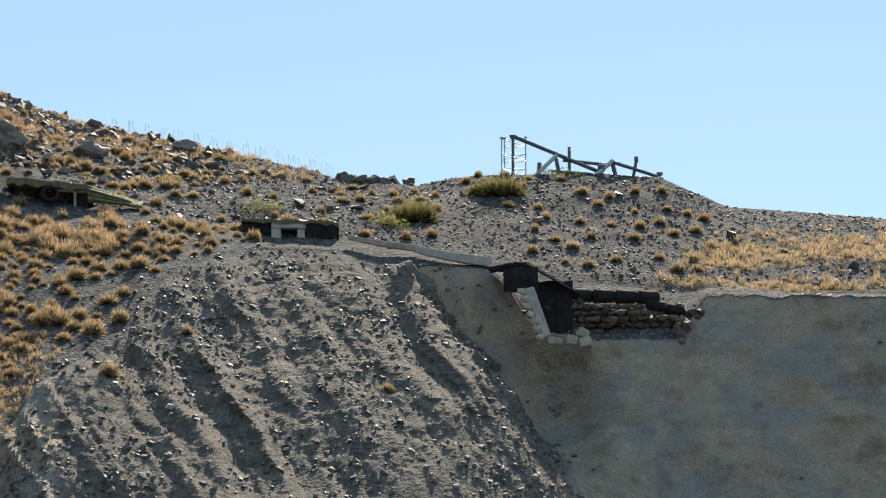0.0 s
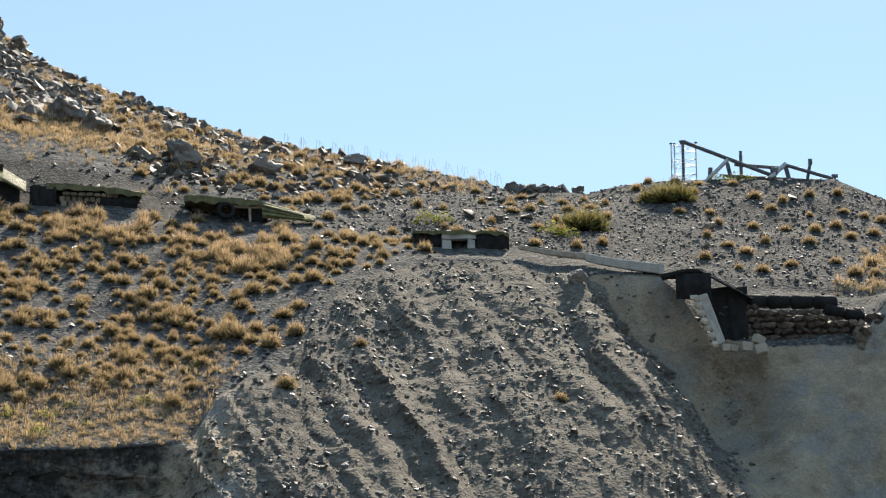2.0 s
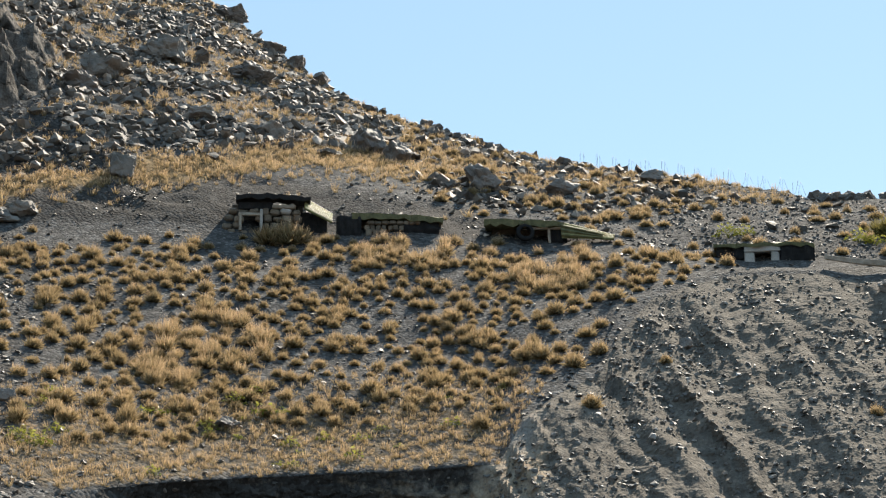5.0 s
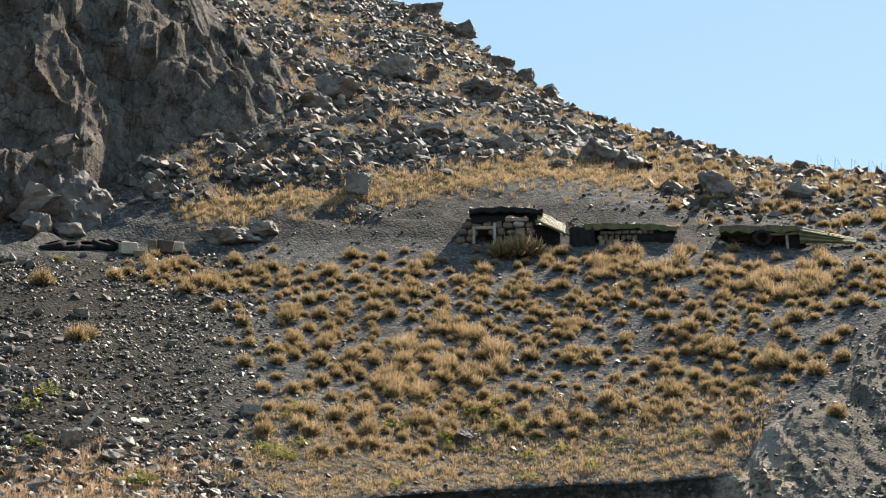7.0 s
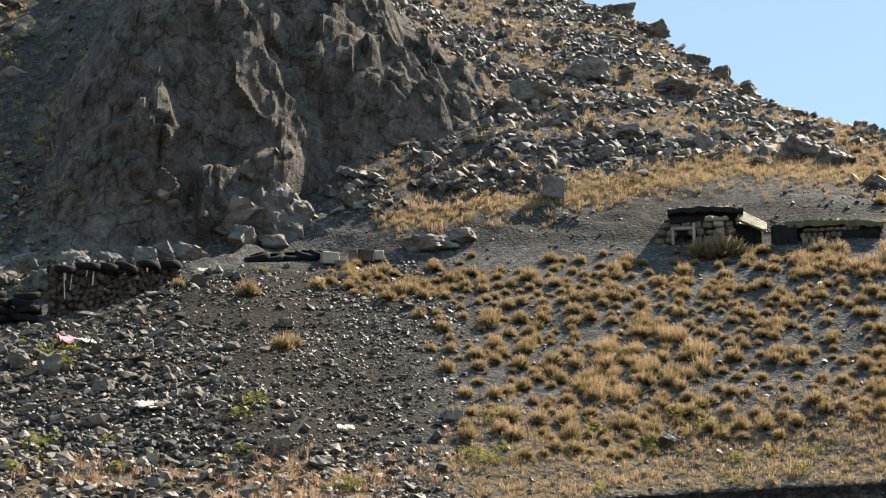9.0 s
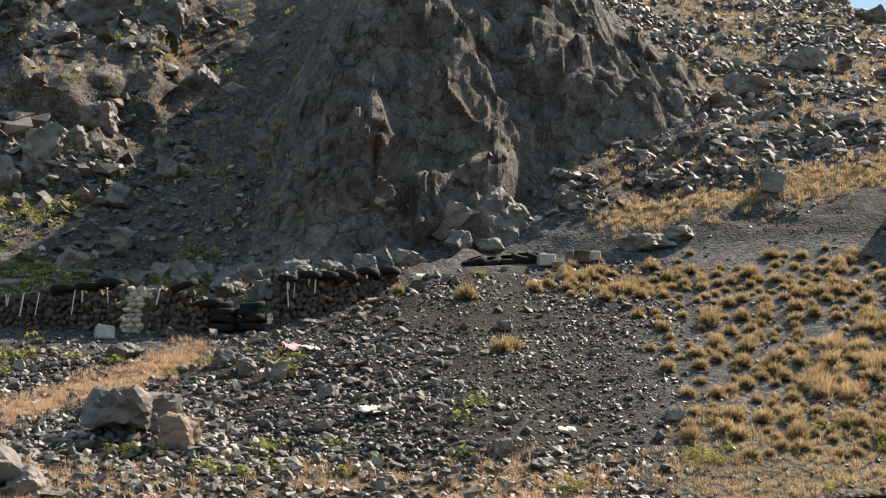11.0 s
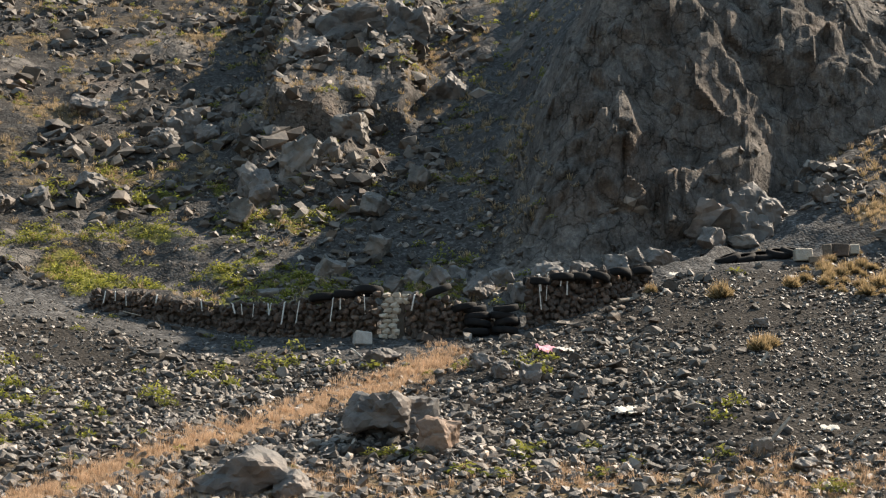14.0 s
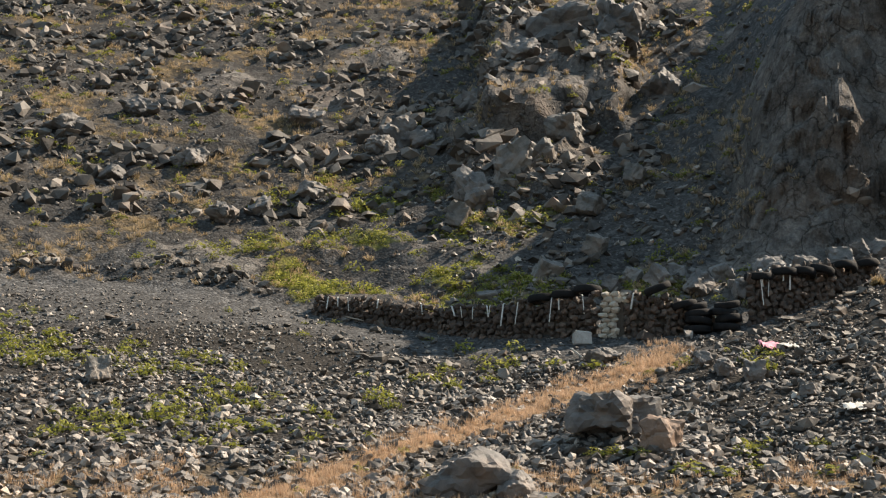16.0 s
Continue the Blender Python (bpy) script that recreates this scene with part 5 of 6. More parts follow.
def ruined_dugout():
    """The dugout that the cut bank has broken open."""
    zb = 7.45
    m = site(4.45, 51.5, 0, 0, zb)
    t = thing("ruined_dugout", m, "broken-open stone dugout on the edge of the earth bank", "dugout", "dugouts on the bench")
    rng = random.Random(41)
    bm = bmesh.new()
    rows = []
    for i in range(16):
        x = -0.75 + i * 0.36
        top = 1.75 - 0.055 * i
        rows.append([bm.verts.new((x, y, z)) for y, z in ((1.12 + 0.05 * (i % 2), -0.9), (1.14, top * 0.5), (1.16, top - 0.12), (1.7, top - 0.1), (1.7, -0.8))])
    for a, b in zip(rows[:-1], rows[1:]):
        for j in range(4):
            bm.faces.new((a[j], b[j], b[j + 1], a[j + 1]))
    part("wall_core", bm, SOIL, t)
    z = -0.35
    while z < 1.6:
        x = -0.7 + rng.uniform(0, 0.2)
        while x < 4.6:
            w = rng.uniform(0.2, 0.42)
            if z < 1.62 - 0.15 * (x + 0.6) * 0.42 and z > -0.25 + (0.28 if x > 3.6 else 0) - 0.1 * x:
                piece(t, rng.choice(WALL_SET), m @ pose(x, 0.92 + rng.uniform(-0.06, 0.06), z, rng.uniform(-15, 15), rng.uniform(-15, 15), rng.uniform(-25, 25)) @ Matrix.Diagonal((w * 1.3, 0.42, 0.34, 1)))
            x += w * 0.95
        z += 0.21
    part("roof", roof_slab(-2.5, 2.62, -1.2, 2.72, 0.1, 1.7, 0.1, 44, -0.05, 0.1, 6), TARP, t, "dark sagging sheet roof")
    part("roof_sheet", corrugated((-1.35, 0.1, 2.74), (-1.2, 1.5, 2.95), (0.45, 0.35, 1.72), (0.5, 1.6, 1.95), 6, 0.03), TARP, t, "dark corrugated sheet slipping down")
    part("tarpaulin", drape(-2.0, -0.85, 1.75, 2.62, 0.12, 45, 0.1), TARP, t, "black hanging tarpaulin")
    part("tarpaulin", drape(-0.95, 0.3, 0.2, 2.2, 0.75, 46, 0.05), TARP, t, "black hanging tarpaulin")
    pil = part("pillar", block(bmesh.new(), -1.05, -0.72, -0.1, 0.35, 0.14, 1.95, 0.04, 0.05, rng, (0, -20, 0)), CONCRETE, t, "pale leaning masonry pillar")
    for i in range(7):
        piece(t, rng.choice(PALE_SET), m @ pose(-0.8 - 0.1 * i, -0.08, 0.24 + i * 0.25, rng.uniform(-10, 10), rng.uniform(-10, 10), rng.uniform(-30, 30)) @ Matrix.Diagonal((0.34, 0.34, 0.36, 1)))
    for i in range(4):
        bm = bmesh.new()
        tube(bm, (0.2 + i * 0.74, 1.05, 1.76 - 0.03 * i), (0.97 + i * 0.74, 1.05, 1.74 - 0.03 * i), 0.25, 0.22, 14)
        bmesh.ops.bevel(bm, geom=[e for e in bm.edges if len(e.link_faces) == 2 and e.calc_face_angle(0) > 1], offset=0.05, segments=2, affect="EDGES")
        part("sandbag", bm, TARP, t, "black filled bag on the wall", True)
    for i in range(2):
        bm = bmesh.new()
        tube(bm, (2.75 + i * 0.62, 0.9, 1.42 - 0.14 * i), (3.4 + i * 0.62, 0.88, 1.28 - 0.14 * i), 0.19, 0.17, 14)
        bmesh.ops.bevel(bm, geom=[e for e in bm.edges if len(e.link_faces) == 2 and e.calc_face_angle(0) > 1], offset=0.05, segments=2, affect="EDGES")
        part("sandbag", bm, TARP, t, "black filled bag on the wall", True)
    for i in range(22):  # tumbled end of the wall
        u = i / 21
        piece(t, rng.choice(BROWN_SET), m @ pose(3.75 + 0.35 * u + rng.uniform(-0.3, 0.3), 0.35 + rng.uniform(-0.2, 0.3), 0.95 - 1.5 * u, rng.uniform(0, 90), rng.uniform(0, 90), rng.uniform(0, 90)) @ Matrix.Diagonal((rng.uniform(0.2, 0.46),) * 3 + (1,)))
    # loose blocks lie on the lip of the bank
    for x, y, z, s, a in ((0.22, -0.15, 0.12, 0.34, 15), (0.6, -0.1, 0.34, 0.34, 40), (0.7, -0.2, 0.02, 0.36, -20), (-0.42, -0.1, 0.1, 0.26, 5), (-0.2, -0.12, 0.08, 0.24, 25)):
        piece(t, PALE_BLOCK, m @ pose(x, y, z, a * 0.3, a * 0.5, a) @ Matrix.Diagonal((s, s * 0.9, s * 0.85, 1)), "stone_block")


_bm = block(bmesh.new(), -0.5, 0.5, -0.5, 0.5, -0.5, 0.5, 0.09, 0.06, random.Random(2))
PALE_BLOCK = bpy.data.meshes.new("stone_block")
_bm.to_mesh(PALE_BLOCK)
_bm.free()
PALE_BLOCK.materials.append(PALESTONE)
ruined_dugout()


def beam(b0, d0, z0, b1, d1, z1, w0, w1, mat, label):
    """A heavy squared beam between two places along the lip of the bank."""
    p, q_ = (Vector((d * math.sin(radians(b)), d * math.cos(radians(b)), z)) for b, d, z in ((b0, d0, z0), (b1, d1, z1)))
    bm = bmesh.new()
    n = 8
    prev = None
    rng = random.Random(int(d0 * 10))
    side = Vector((-(q_ - p).y, (q_ - p).x, 0)).normalized()
    for i in range(n + 1):
        c = (q_ - p) * (i / n) + Vector((0, 0, -0.04 * math.sin(math.pi * i / n)))
        w = (w0 + (w1 - w0) * i / n) * rng.uniform(0.92, 1.08) / 2
        cur = [bm.verts.new(c + side * sx * w * 1.1 + Vector((0, 0, sz * w))) for sx, sz in ((-1, -0.8), (-0.8, -1), (0.8, -1), (1, -0.8), (1, 0.8), (0.8, 1), (-0.8, 1), (-1, 0.8))]
        if prev:
            for j in range(8):
                bm.faces.new((prev[j], prev[(j + 1) % 8], cur[(j + 1) % 8], cur[j]))
        else:
            bm.faces.new(cur)
        prev = cur
    bm.faces.new(prev[::-1])
    bmesh.ops.recalc_face_normals(bm, faces=bm.faces)
    ob = part("beam", bm, mat)
    ob.location = p
    return tagged(ob, label, "beam")


beam(-3.5, 55.6, EYE + 55.6 * math.tan(radians(10.3)), -0.95, 54.9, EYE + 54.9 * math.tan(radians(9.92)), 0.16, 0.24, TIMBER, "long weathered brown beam on the edge of the bank")
beam(-0.98, 54.7, EYE + 54.7 * math.tan(radians(9.88)), 1.72, 53.6, EYE + 53.6 * math.tan(radians(9.42)), 0.30, 0.36, CONCRETE, "long pale concrete beam on the edge of the bank")

# ---- mast and fallen steel frame on the mound ----
def mast():
    m = site(2.6, 70.3) @ Matrix.Scale(0.91, 4)
    t = thing("lattice_mast", m, "short lattice mast of thin steel posts on the mound", "mast")
    for name, x, y, h, r, mat in (("post", -0.56, 0.0, 2.02, 0.028, STEEL), ("post", -0.40, 0.5, 2.12, 0.03, STEEL), ("post", 0.66, 0.1, 2.05, 0.03, STEEL), ("pole", 0.02, 0.25, 2.0, 0.075, RUSTY)):
        p = part(name, tube(bmesh.new(), (x, y, -0.4), (x, y, h), r), mat, t)
        if name == "post":
            part("cap", tube(bmesh.new(), (x, y, h), (x, y, h + 0.06), 0.09, 0.07), RUSTY, p)
        else:
            part("insulator", tube(bmesh.new(), (x, y, h + 0.02), (x, y, h + 0.22), 0.10, 0.2), RUSTY, p, "flared dark cap")
    ends = ((-0.56, 0.0), (-0.40, 0.5), (0.66, 0.1))
    for i in range(5):
        z = 0.1 + i * 0.38
        for (ax, ay), (bx, by) in zip(ends, ends[1:] + ends[:1]):
            part("brace", tube(bmesh.new(), (ax, ay, z), (bx, by, z + 0.36 * (-1) ** i), 0.011, n=6), STEEL, t)
            part("brace", tube(bmesh.new(), (ax, ay, z + 0.36), (bx, by, z + 0.36), 0.010, n=6), STEEL, t)


def steel_frame():
    """The toppled frame of heavy bars; places in metres from the mast's foot."""
    m = site(2.6, 70.0) @ Matrix.Scale(0.91, 4)
    t = thing("steel_frame", m, "toppled frame of dark steel bars lying on the mound", "steel frame")
    bars = (((0.1, 0.2, 2.0), (4.45, 0.3, 0.12), 0.10, RUSTY, "bar"), ((2.55, 1.2, 1.0), (4.95, 1.2, 0.72), 0.09, RUSTY, "bar"), ((5.0, 0.4, 0.7), (7.25, 0.2, -0.12), 0.09, RUSTY, "bar"),
            ((1.95, 0.9, 0.38), (6.9, 0.8, -0.1), 0.085, RUSTY, "bar"), ((2.2, 0.1, 1.0), (1.1, -0.1, -0.1), 0.10, STEEL, "strut"), ((2.2, 0.9, 1.0), (2.35, 0.6, 0.1), 0.10, RUSTY, "strut"),
            ((5.0, 0.2, 0.72), (4.2, -0.1, -0.05), 0.11, STEEL, "strut"), ((5.0, 0.5, 0.7), (5.2, 0.4, -0.2), 0.11, RUSTY, "strut"), ((4.35, 0.1, 0.15), (4.6, -0.2, -0.35), 0.10, RUSTY, "strut"),
            ((1.2, 0.1, 0.1), (1.9, 0.5, 0.75), 0.07, RUSTY, "strut"), ((1.35, 0.5, 0.7), (1.3, 0.4, -0.2), 0.11, RUSTY, "strut"))
    for a, b, r, mat, name in bars:
        part(name, tube(bmesh.new(), a, b, r, n=12), mat, t, "bright worn steel strut" if mat is STEEL else "")
    post = part("post", tube(bmesh.new(), (2.87, 1.0, -0.3), (2.87, 1.0, 1.45), 0.085), RUSTY, t)
    part("knob", tube(bmesh.new(), (2.87, 1.0, 1.45), (2.87, 1.0, 1.62), 0.06, 0.09), RUSTY, post)
    post = part("post", tube(bmesh.new(), (6.0, 0.6, -0.3), (6.2, 0.6, 0.72), 0.08), RUSTY, t)
    part("flange", block(bmesh.new(), 6.12, 6.32, 0.55, 0.65, 0.7, 1.02, 0.02), RUSTY, post)
    post = part("post", tube(bmesh.new(), (7.35, 0.4, -0.5), (7.35, 0.4, 0.0), 0.05), RUSTY, t)
    part("box", block(bmesh.new(), 7.2, 7.5, 0.3, 0.5, -0.02, 0.14, 0.02), RUSTY, post)
    part("plate", block(bmesh.new(), 4.25, 4.6, -0.1, 0.2, 0.12, 0.5, 0.05), RUSTY, t)


mast(), steel_frame()


def wire_coil(b0, b1, d0, d1, seed):
    """A rolled-out coil of wire along the crest, on thin pickets."""
    rng = random.Random(seed)
    mid = at((b0 + b1) / 2, (d0 + d1) / 2)
    t = thing("razor_wire", Matrix.Translation(mid), "thin coil of razor wire along the crest", "razor wire", "wire on the crest")
    n = int(abs(b1 - b0) * 1.5 / 0.45) * 14
    bm = bmesh.new()
    prev = None
    for i in range(n + 1):
        u = i / n
        b, d = b0 + (b1 - b0) * u, d0 + (d1 - d0) * u
        a = 2 * math.pi * i / 14
        r = 0.36 * (1 + 0.12 * math.sin(i * 0.05))
        p = at(b, d, 0.34) - mid + Vector((0.35 * math.sin(a * 0.5 + 1) * 0.4, r * math.cos(a), r * math.sin(a)))
        cur = [bm.verts.new(p + Vector(o) * 0.005) for o in ((1, 0, 0), (-0.5, 0.5, 0.7), (-0.5, -0.5, -0.7))]
        if prev:
            for j in range(3):
                bm.faces.new((prev[j], prev[(j + 1) % 3], cur[(j + 1) % 3], cur[j]))
        prev = cur
    part("coil", bm, RUSTY, t)
    for i in range(3):
        u = (i + 0.5) / 3
        p = at(b0 + (b1 - b0) * u, d0 + (d1 - d0) * u) - mid
        part("picket", tube(bmesh.new(), p - Vector((0, 0, 0.2)), p + Vector((0, 0, 0.6)), 0.007, n=6), RUSTY, t)


wire_coil(-12.4, -7.6, 76.0, 73.6, 1)
wire_coil(-7.6, -3.9, 73.6, 71.4, 2)

# ---- boulders ----
boulder(-13.95, 76.5, 0.56, 0.56, label="small square boulder on the crest", turn=10)
boulder(-15.95, 65.1, 1.9, 1.2, 1.3, "large wedge-shaped boulder on the slope", 10, 205, 20)
boulder(-13.0, 66.2, 1.79, 0.71, 1.2, "dark flat boulder on the slope", 5, 8)
boulder(-9.6, 71.2, 1.45, 0.82, 1.3, "dark boulder below the crest", -12, 9)
boulder(-19.1, 69.1, 1.52, 1.19, 1.2, "grey boulder on the rocky slope", 20, 11)
boulder(-20.2, 69.7, 1.71, 1.29, 1.3, "grey boulder on the rocky slope", -15, 12)
boulder(-21.6, 67.8, 1.30, 0.34, 0.9, "pale flat slab on the straw slope", 10, 13, 4)
boulder(-23.9, 69.3, 1.45, 0.87, 1.2, "pale boulder on the rocky slope", 10, 14)
boulder(-26.4, 68.9, 1.66, 0.68, 1.2, "pale boulder on the rocky slope", -30, 15)
boulder(-29.3, 61.4, 1.45, 1.00, 1.2, "pale pointed boulder on the straw slope", 25, 16, 12)
boulder(-27.3, 66.4, 1.28, 0.69, 1.0, "pale boulder above the straw slope", 0, 17)
boulder(-33.9, 57.1, 2.60, 0.85, 1.4, "long low outcrop of pale grey rock", 8, 18)
boulder(-32.7, 57.8, 1.60, 0.70, 1.1, "low outcrop of pale grey rock", -8, 19)
boulder(-25.4, 94.5, 2.40, 1.2, 2.0, "large dark boulder on the skyline", 20, 20)
boulder(-26.6, 99.5, 2.40, 1.1, 2.0, "large dark boulder on the skyline", -20, 21)
boulder(-23.75, 89.5, 1.55, 0.85, 1.5, "dark boulder on the skyline", 0, 22)
boulder(-22.9, 87, 1.36, 1.00, 1.4, "dark boulder on the skyline", 40, 23)
boulder(-22.0, 84.5, 1.08, 0.81, 1.0, "dark boulder on the skyline", 40, 24)
boulder(-18.0, 79.4, 0.81, 0.68, 0.9, "small boulder on the skyline", 10, 25)
boulder(-24.5, 79.1, 3.01, 1.13, 1.6, "long slab of rock on the upper slope", -25, 26, 20)
boulder(-27.8, 78.7, 2.88, 1.54, 1.8, "pale boulder on the upper slope", -15, 27, 10)
boulder(-30.0, 73.3, 2.38, 1.29, 1.6, "pale boulder on the upper slope", 15, 28)
boulder(-31.2, 70.4, 3.20, 1.10, 1.8, "long outcrop of grey rock beside the cliff", 0, 29)
# outcrop in front of the cliff
boulder(-41.6, 57.6, 3.3, 1.7, 1.8, "weathered grey outcrop at the foot of the cliff", 10, 31, -16, 0.3)
boulder(-40.1, 58.0, 2.9, 2.4, 1.9, "weathered grey outcrop at the foot of the cliff", -15, 32, -8, 0.3)
boulder(-38.9, 58.6, 1.9, 1.7, 1.5, "weathered grey outcrop at the foot of the cliff", 30, 33, 10, 0.3)
boulder(-40.9, 56.6, 1.5, 1.1, 1.1, "weathered grey outcrop at the foot of the cliff", 60, 38, 5, 0.3)
boulder(-39.8, 57.6, 1.50, 0.70, 1.1, "pale boulder above the tyres", 12, 34)
boulder(-42.8, 55.2, 1.80, 1.00, 1.4, "grey boulder at the foot of the cliff", 22, 35)
boulder(-36.8, 59.6, 1.20, 0.80, 1.0, "grey boulder on the slope under the cliff", 5, 36)
boulder(-34.0, 63.5, 1.00, 0.90, 0.8, "grey boulder on the slope under the cliff", 35, 37)
# talus in the shade of the cliff
for _k, (_b, _d, _w) in enumerate(((-52.6, 53.6, 1.0), (-50.9, 53.2, 1.2), (-49.4, 53.0, 1.5), (-48.0, 52.8, 1.3), (-46.9, 53.2, 1.6), (-45.6, 53.6, 1.3), (-44.4, 54.2, 1.5), (-50.2, 54.0, 1.3), (-48.6, 53.8, 1.4), (-43.6, 55.0, 1.2), (-51.8, 54.6, 1.1), (-53.6, 53.0, 0.8))):
    boulder(_b, _d, _w, _w * 0.7, None, "rounded grey boulder in the shade of the cliff", _k * 31, 40 + _k)
# pale outcrop on the slope behind the wall
boulder(-57.6, 63.6, 1.90, 1.70, 1.8, "rust-stained outcrop on the green slope", 10, 61, -18, 0.5)
boulder(-56.3, 64.2, 2.20, 1.90, 1.8, "pale cracked outcrop on the green slope", -10, 62, 14, 0.5)
boulder(-55.2, 65.2, 2.20, 1.40, 1.6, "pale cracked outcrop on the green slope", 15, 63, 12, 0.5)
boulder(-54.2, 66.8, 2.00, 1.70, 1.6, "pale cracked outcrop on the green slope", -15, 64)
boulder(-58.2, 62.0, 1.80, 1.30, 1.3, "pale cracked outcrop on the green slope", 20, 65)
boulder(-57.0, 62.0, 0.90, 0.80, 0.8, "pale boulder on the green slope", 30, 66)
boulder(-54.9, 56.2, 1.70, 1.15, 1.3, "pale split boulder on the green slope", 12, 67)
boulder(-53.2, 58.0, 1.40, 1.10, 1.1, "pale split boulder on the green slope", 40, 68)
boulder(-57.2, 55.6, 1.00, 0.60, 0.8, "pale boulder on the green slope", 0, 69)
boulder(-53.4, 61.2, 1.60, 1.20, 1.3, "pale split boulder on the green slope", 70, 70)
boulder(-51.6, 63.4, 1.30, 1.20, 1.1, "pale split boulder on the green slope", 20, 71)
# outcrops high on the far slope
for _k, (_b, _d, _w, _h) in enumerate(((-54.2, 76, 4.2, 3.2), (-52.2, 75, 3.6, 3.4), (-55.8, 73.5, 2.8, 2.0), (-50.6, 72, 3.0, 2.6), (-57.6, 74, 2.2, 1.6), (-60.4, 72.0, 2.4, 2.4), (-61.2, 70.5, 2.2, 1.5), (-59.6, 71.0, 1.8, 1.4), (-64.0, 75, 2.4, 1.6), (-62.6, 77, 2.0, 1.4),
                                             (-67.0, 65.0, 1.9, 1.3), (-65.6, 65.6, 1.7, 1.2), (-68.2, 70.5, 2.2, 1.4), (-70.2, 76.5, 2.6, 1.6), (-72.8, 74.0, 2.4, 1.3), (-71.0, 69.5, 1.8, 1.1), (-63.8, 66.5, 1.6, 1.2))):
    boulder(_b, _d, _w, _h * 0.62, None, "broken dark outcrop on the far slope", _k * 41, 80 + _k, (-1) ** _k * 10, 0.5)
# among the scree
boulder(-52.55, 40.2, 2.85, 1.35, 1.9, "big flat-topped grey boulder in the scree", 6, 101, 0, 0.2, None, 0.42)
boulder(-50.9, 39.3, 1.30, 1.00, 1.0, "rust-red broken boulder beside the flat one", 14, 102, 0, 0.2, rock_material("rust_rock", (0.12, 0.08, 0.058), (0.27, 0.185, 0.13), (0.21, 0.13, 0.085), 1.2, ((0.0, 0.8), (1.0, 1.1))))
boulder(-57.7, 36.2, 2.50, 1.25, 1.6, "lichen-grey boulder at the edge of the track", 15, 153, 0, 0.2, None, 0.3)
boulder(-56.3, 36.1, 1.20, 0.75, 0.9, "lichen-grey boulder at the edge of the track", 40, 157)
boulder(-55.3, 36.0, 1.30, 0.30, 0.8, "pale flat slab beside the track", -25, 105, 6)
boulder(-52.95, 47.6, 1.25, 0.55, 0.8, "rust-brown flat boulder by the wall", 10, 106)
boulder(-71.3, 45.5, 1.00, 0.90, 0.8, "pale upright boulder in the scree", 8, 107)
boulder(-39.3, 39.2, 0.85, 0.45, 0.6, "pale boulder in the scree", 8, 108)
boulder(-37.9, 38.9, 0.80, 0.40, 0.6, "pale boulder in the scree", 48, 109)
boulder(-47.6, 44.6, 0.90, 0.70, 0.7, "grey boulder in the scree", 28, 110)
boulder(-48.6, 45.2, 0.80, 0.65, 0.7, "grey boulder in the scree", 68, 111)
boulder(-49.4, 46.0, 0.70, 0.55, 0.6, "grey boulder in the scree", 8, 112)
boulder(-45.6, 43.0, 0.70, 0.50, 0.6, "grey boulder in the scree", 18, 113)
boulder(-39.2, 48.4, 0.80, 0.40, 0.6, "dark boulder sunk in the gravel", 18, 114)
boulder(-33.1, 43.2, 0.70, 0.40, 0.5, "dark boulder sunk in the gravel", 0, 115)
boulder(-25.2, 44.0, 0.80, 0.35, 0.6, "dark boulder sunk in the gravel", 30, 116)
boulder(-8.56, 48.6, 0.55, 0.50, 0.5, "dark boulder stuck in the earth bank", 30, 117)
boulder(-1.4, 52.9, 0.85, 0.55, 0.6, "brown boulder under the beam", 10, 118)
for _k, (_b, _d, _w) in enumerate(((-3.7, 71.0, 0.9), (-3.1, 70.8, 1.1), (-2.5, 70.6, 1.0), (-1.9, 70.5, 1.2), (-1.3, 70.3, 0.9), (-2.2, 70.3, 0.8), (-3.4, 70.5, 0.8))):
    boulder(_b, _d, _w, _w * 0.6, None, "dark boulder in a heap on the saddle", _k * 23, 120 + _k)


# ---- shrubs and tufts as single plants ----
def leaf_shape(rng, n=170, size=0.06):
    """A low shrub about one metre across: stems that carry small leaves."""
    v, f, al = [], [], []
    for _ in range(n):
        a, r, h = rng.uniform(0, 2 * np.pi), rng.random() ** 0.5 * 0.5, rng.random()
        c = np.array([r * np.cos(a), r * np.sin(a), (0.12 + 0.5 * h) * (1 - (r / 0.5) ** 2 * 0.75) + rng.normal(0, 0.03)])
        d1, d2 = rng.normal(size=3), rng.normal(size=3)
        d1, d2 = d1 / np.linalg.norm(d1) * size * rng.uniform(0.6, 1.4), d2 / np.linalg.norm(d2) * size * 0.55
        k = len(v)
        v += [c - d1, c + d2, c + d1, c - d2]
        f += [[k, k + 1, k + 2], [k, k + 2, k + 3]]
        # lower leaves get the darker colour, a painted shade inside the shrub
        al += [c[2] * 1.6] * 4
    for _ in range(14):
        a, r = rng.uniform(0, 2 * np.pi), rng.random() * 0.4
        tip = np.array([r * np.cos(a), r * np.sin(a), 0.42 * (1 - r)])
        side = np.array([-np.sin(a), np.cos(a), 0]) * 0.008
        k = len(v)
        v += [tip * 0 - side, tip * 0 + side, tip]
        f += [[k, k + 1, k + 2]]
        al += [0, 0, 0.2]
    return np.array(v), np.array(f), np.clip(np.array(al), 0, 1)


_rng = np.random.default_rng(21)
LEAVES = [leaf_shape(_rng) for _ in range(4)]
HERBS = [leaf_shape(_rng, 55, 0.1) for _ in range(5)]


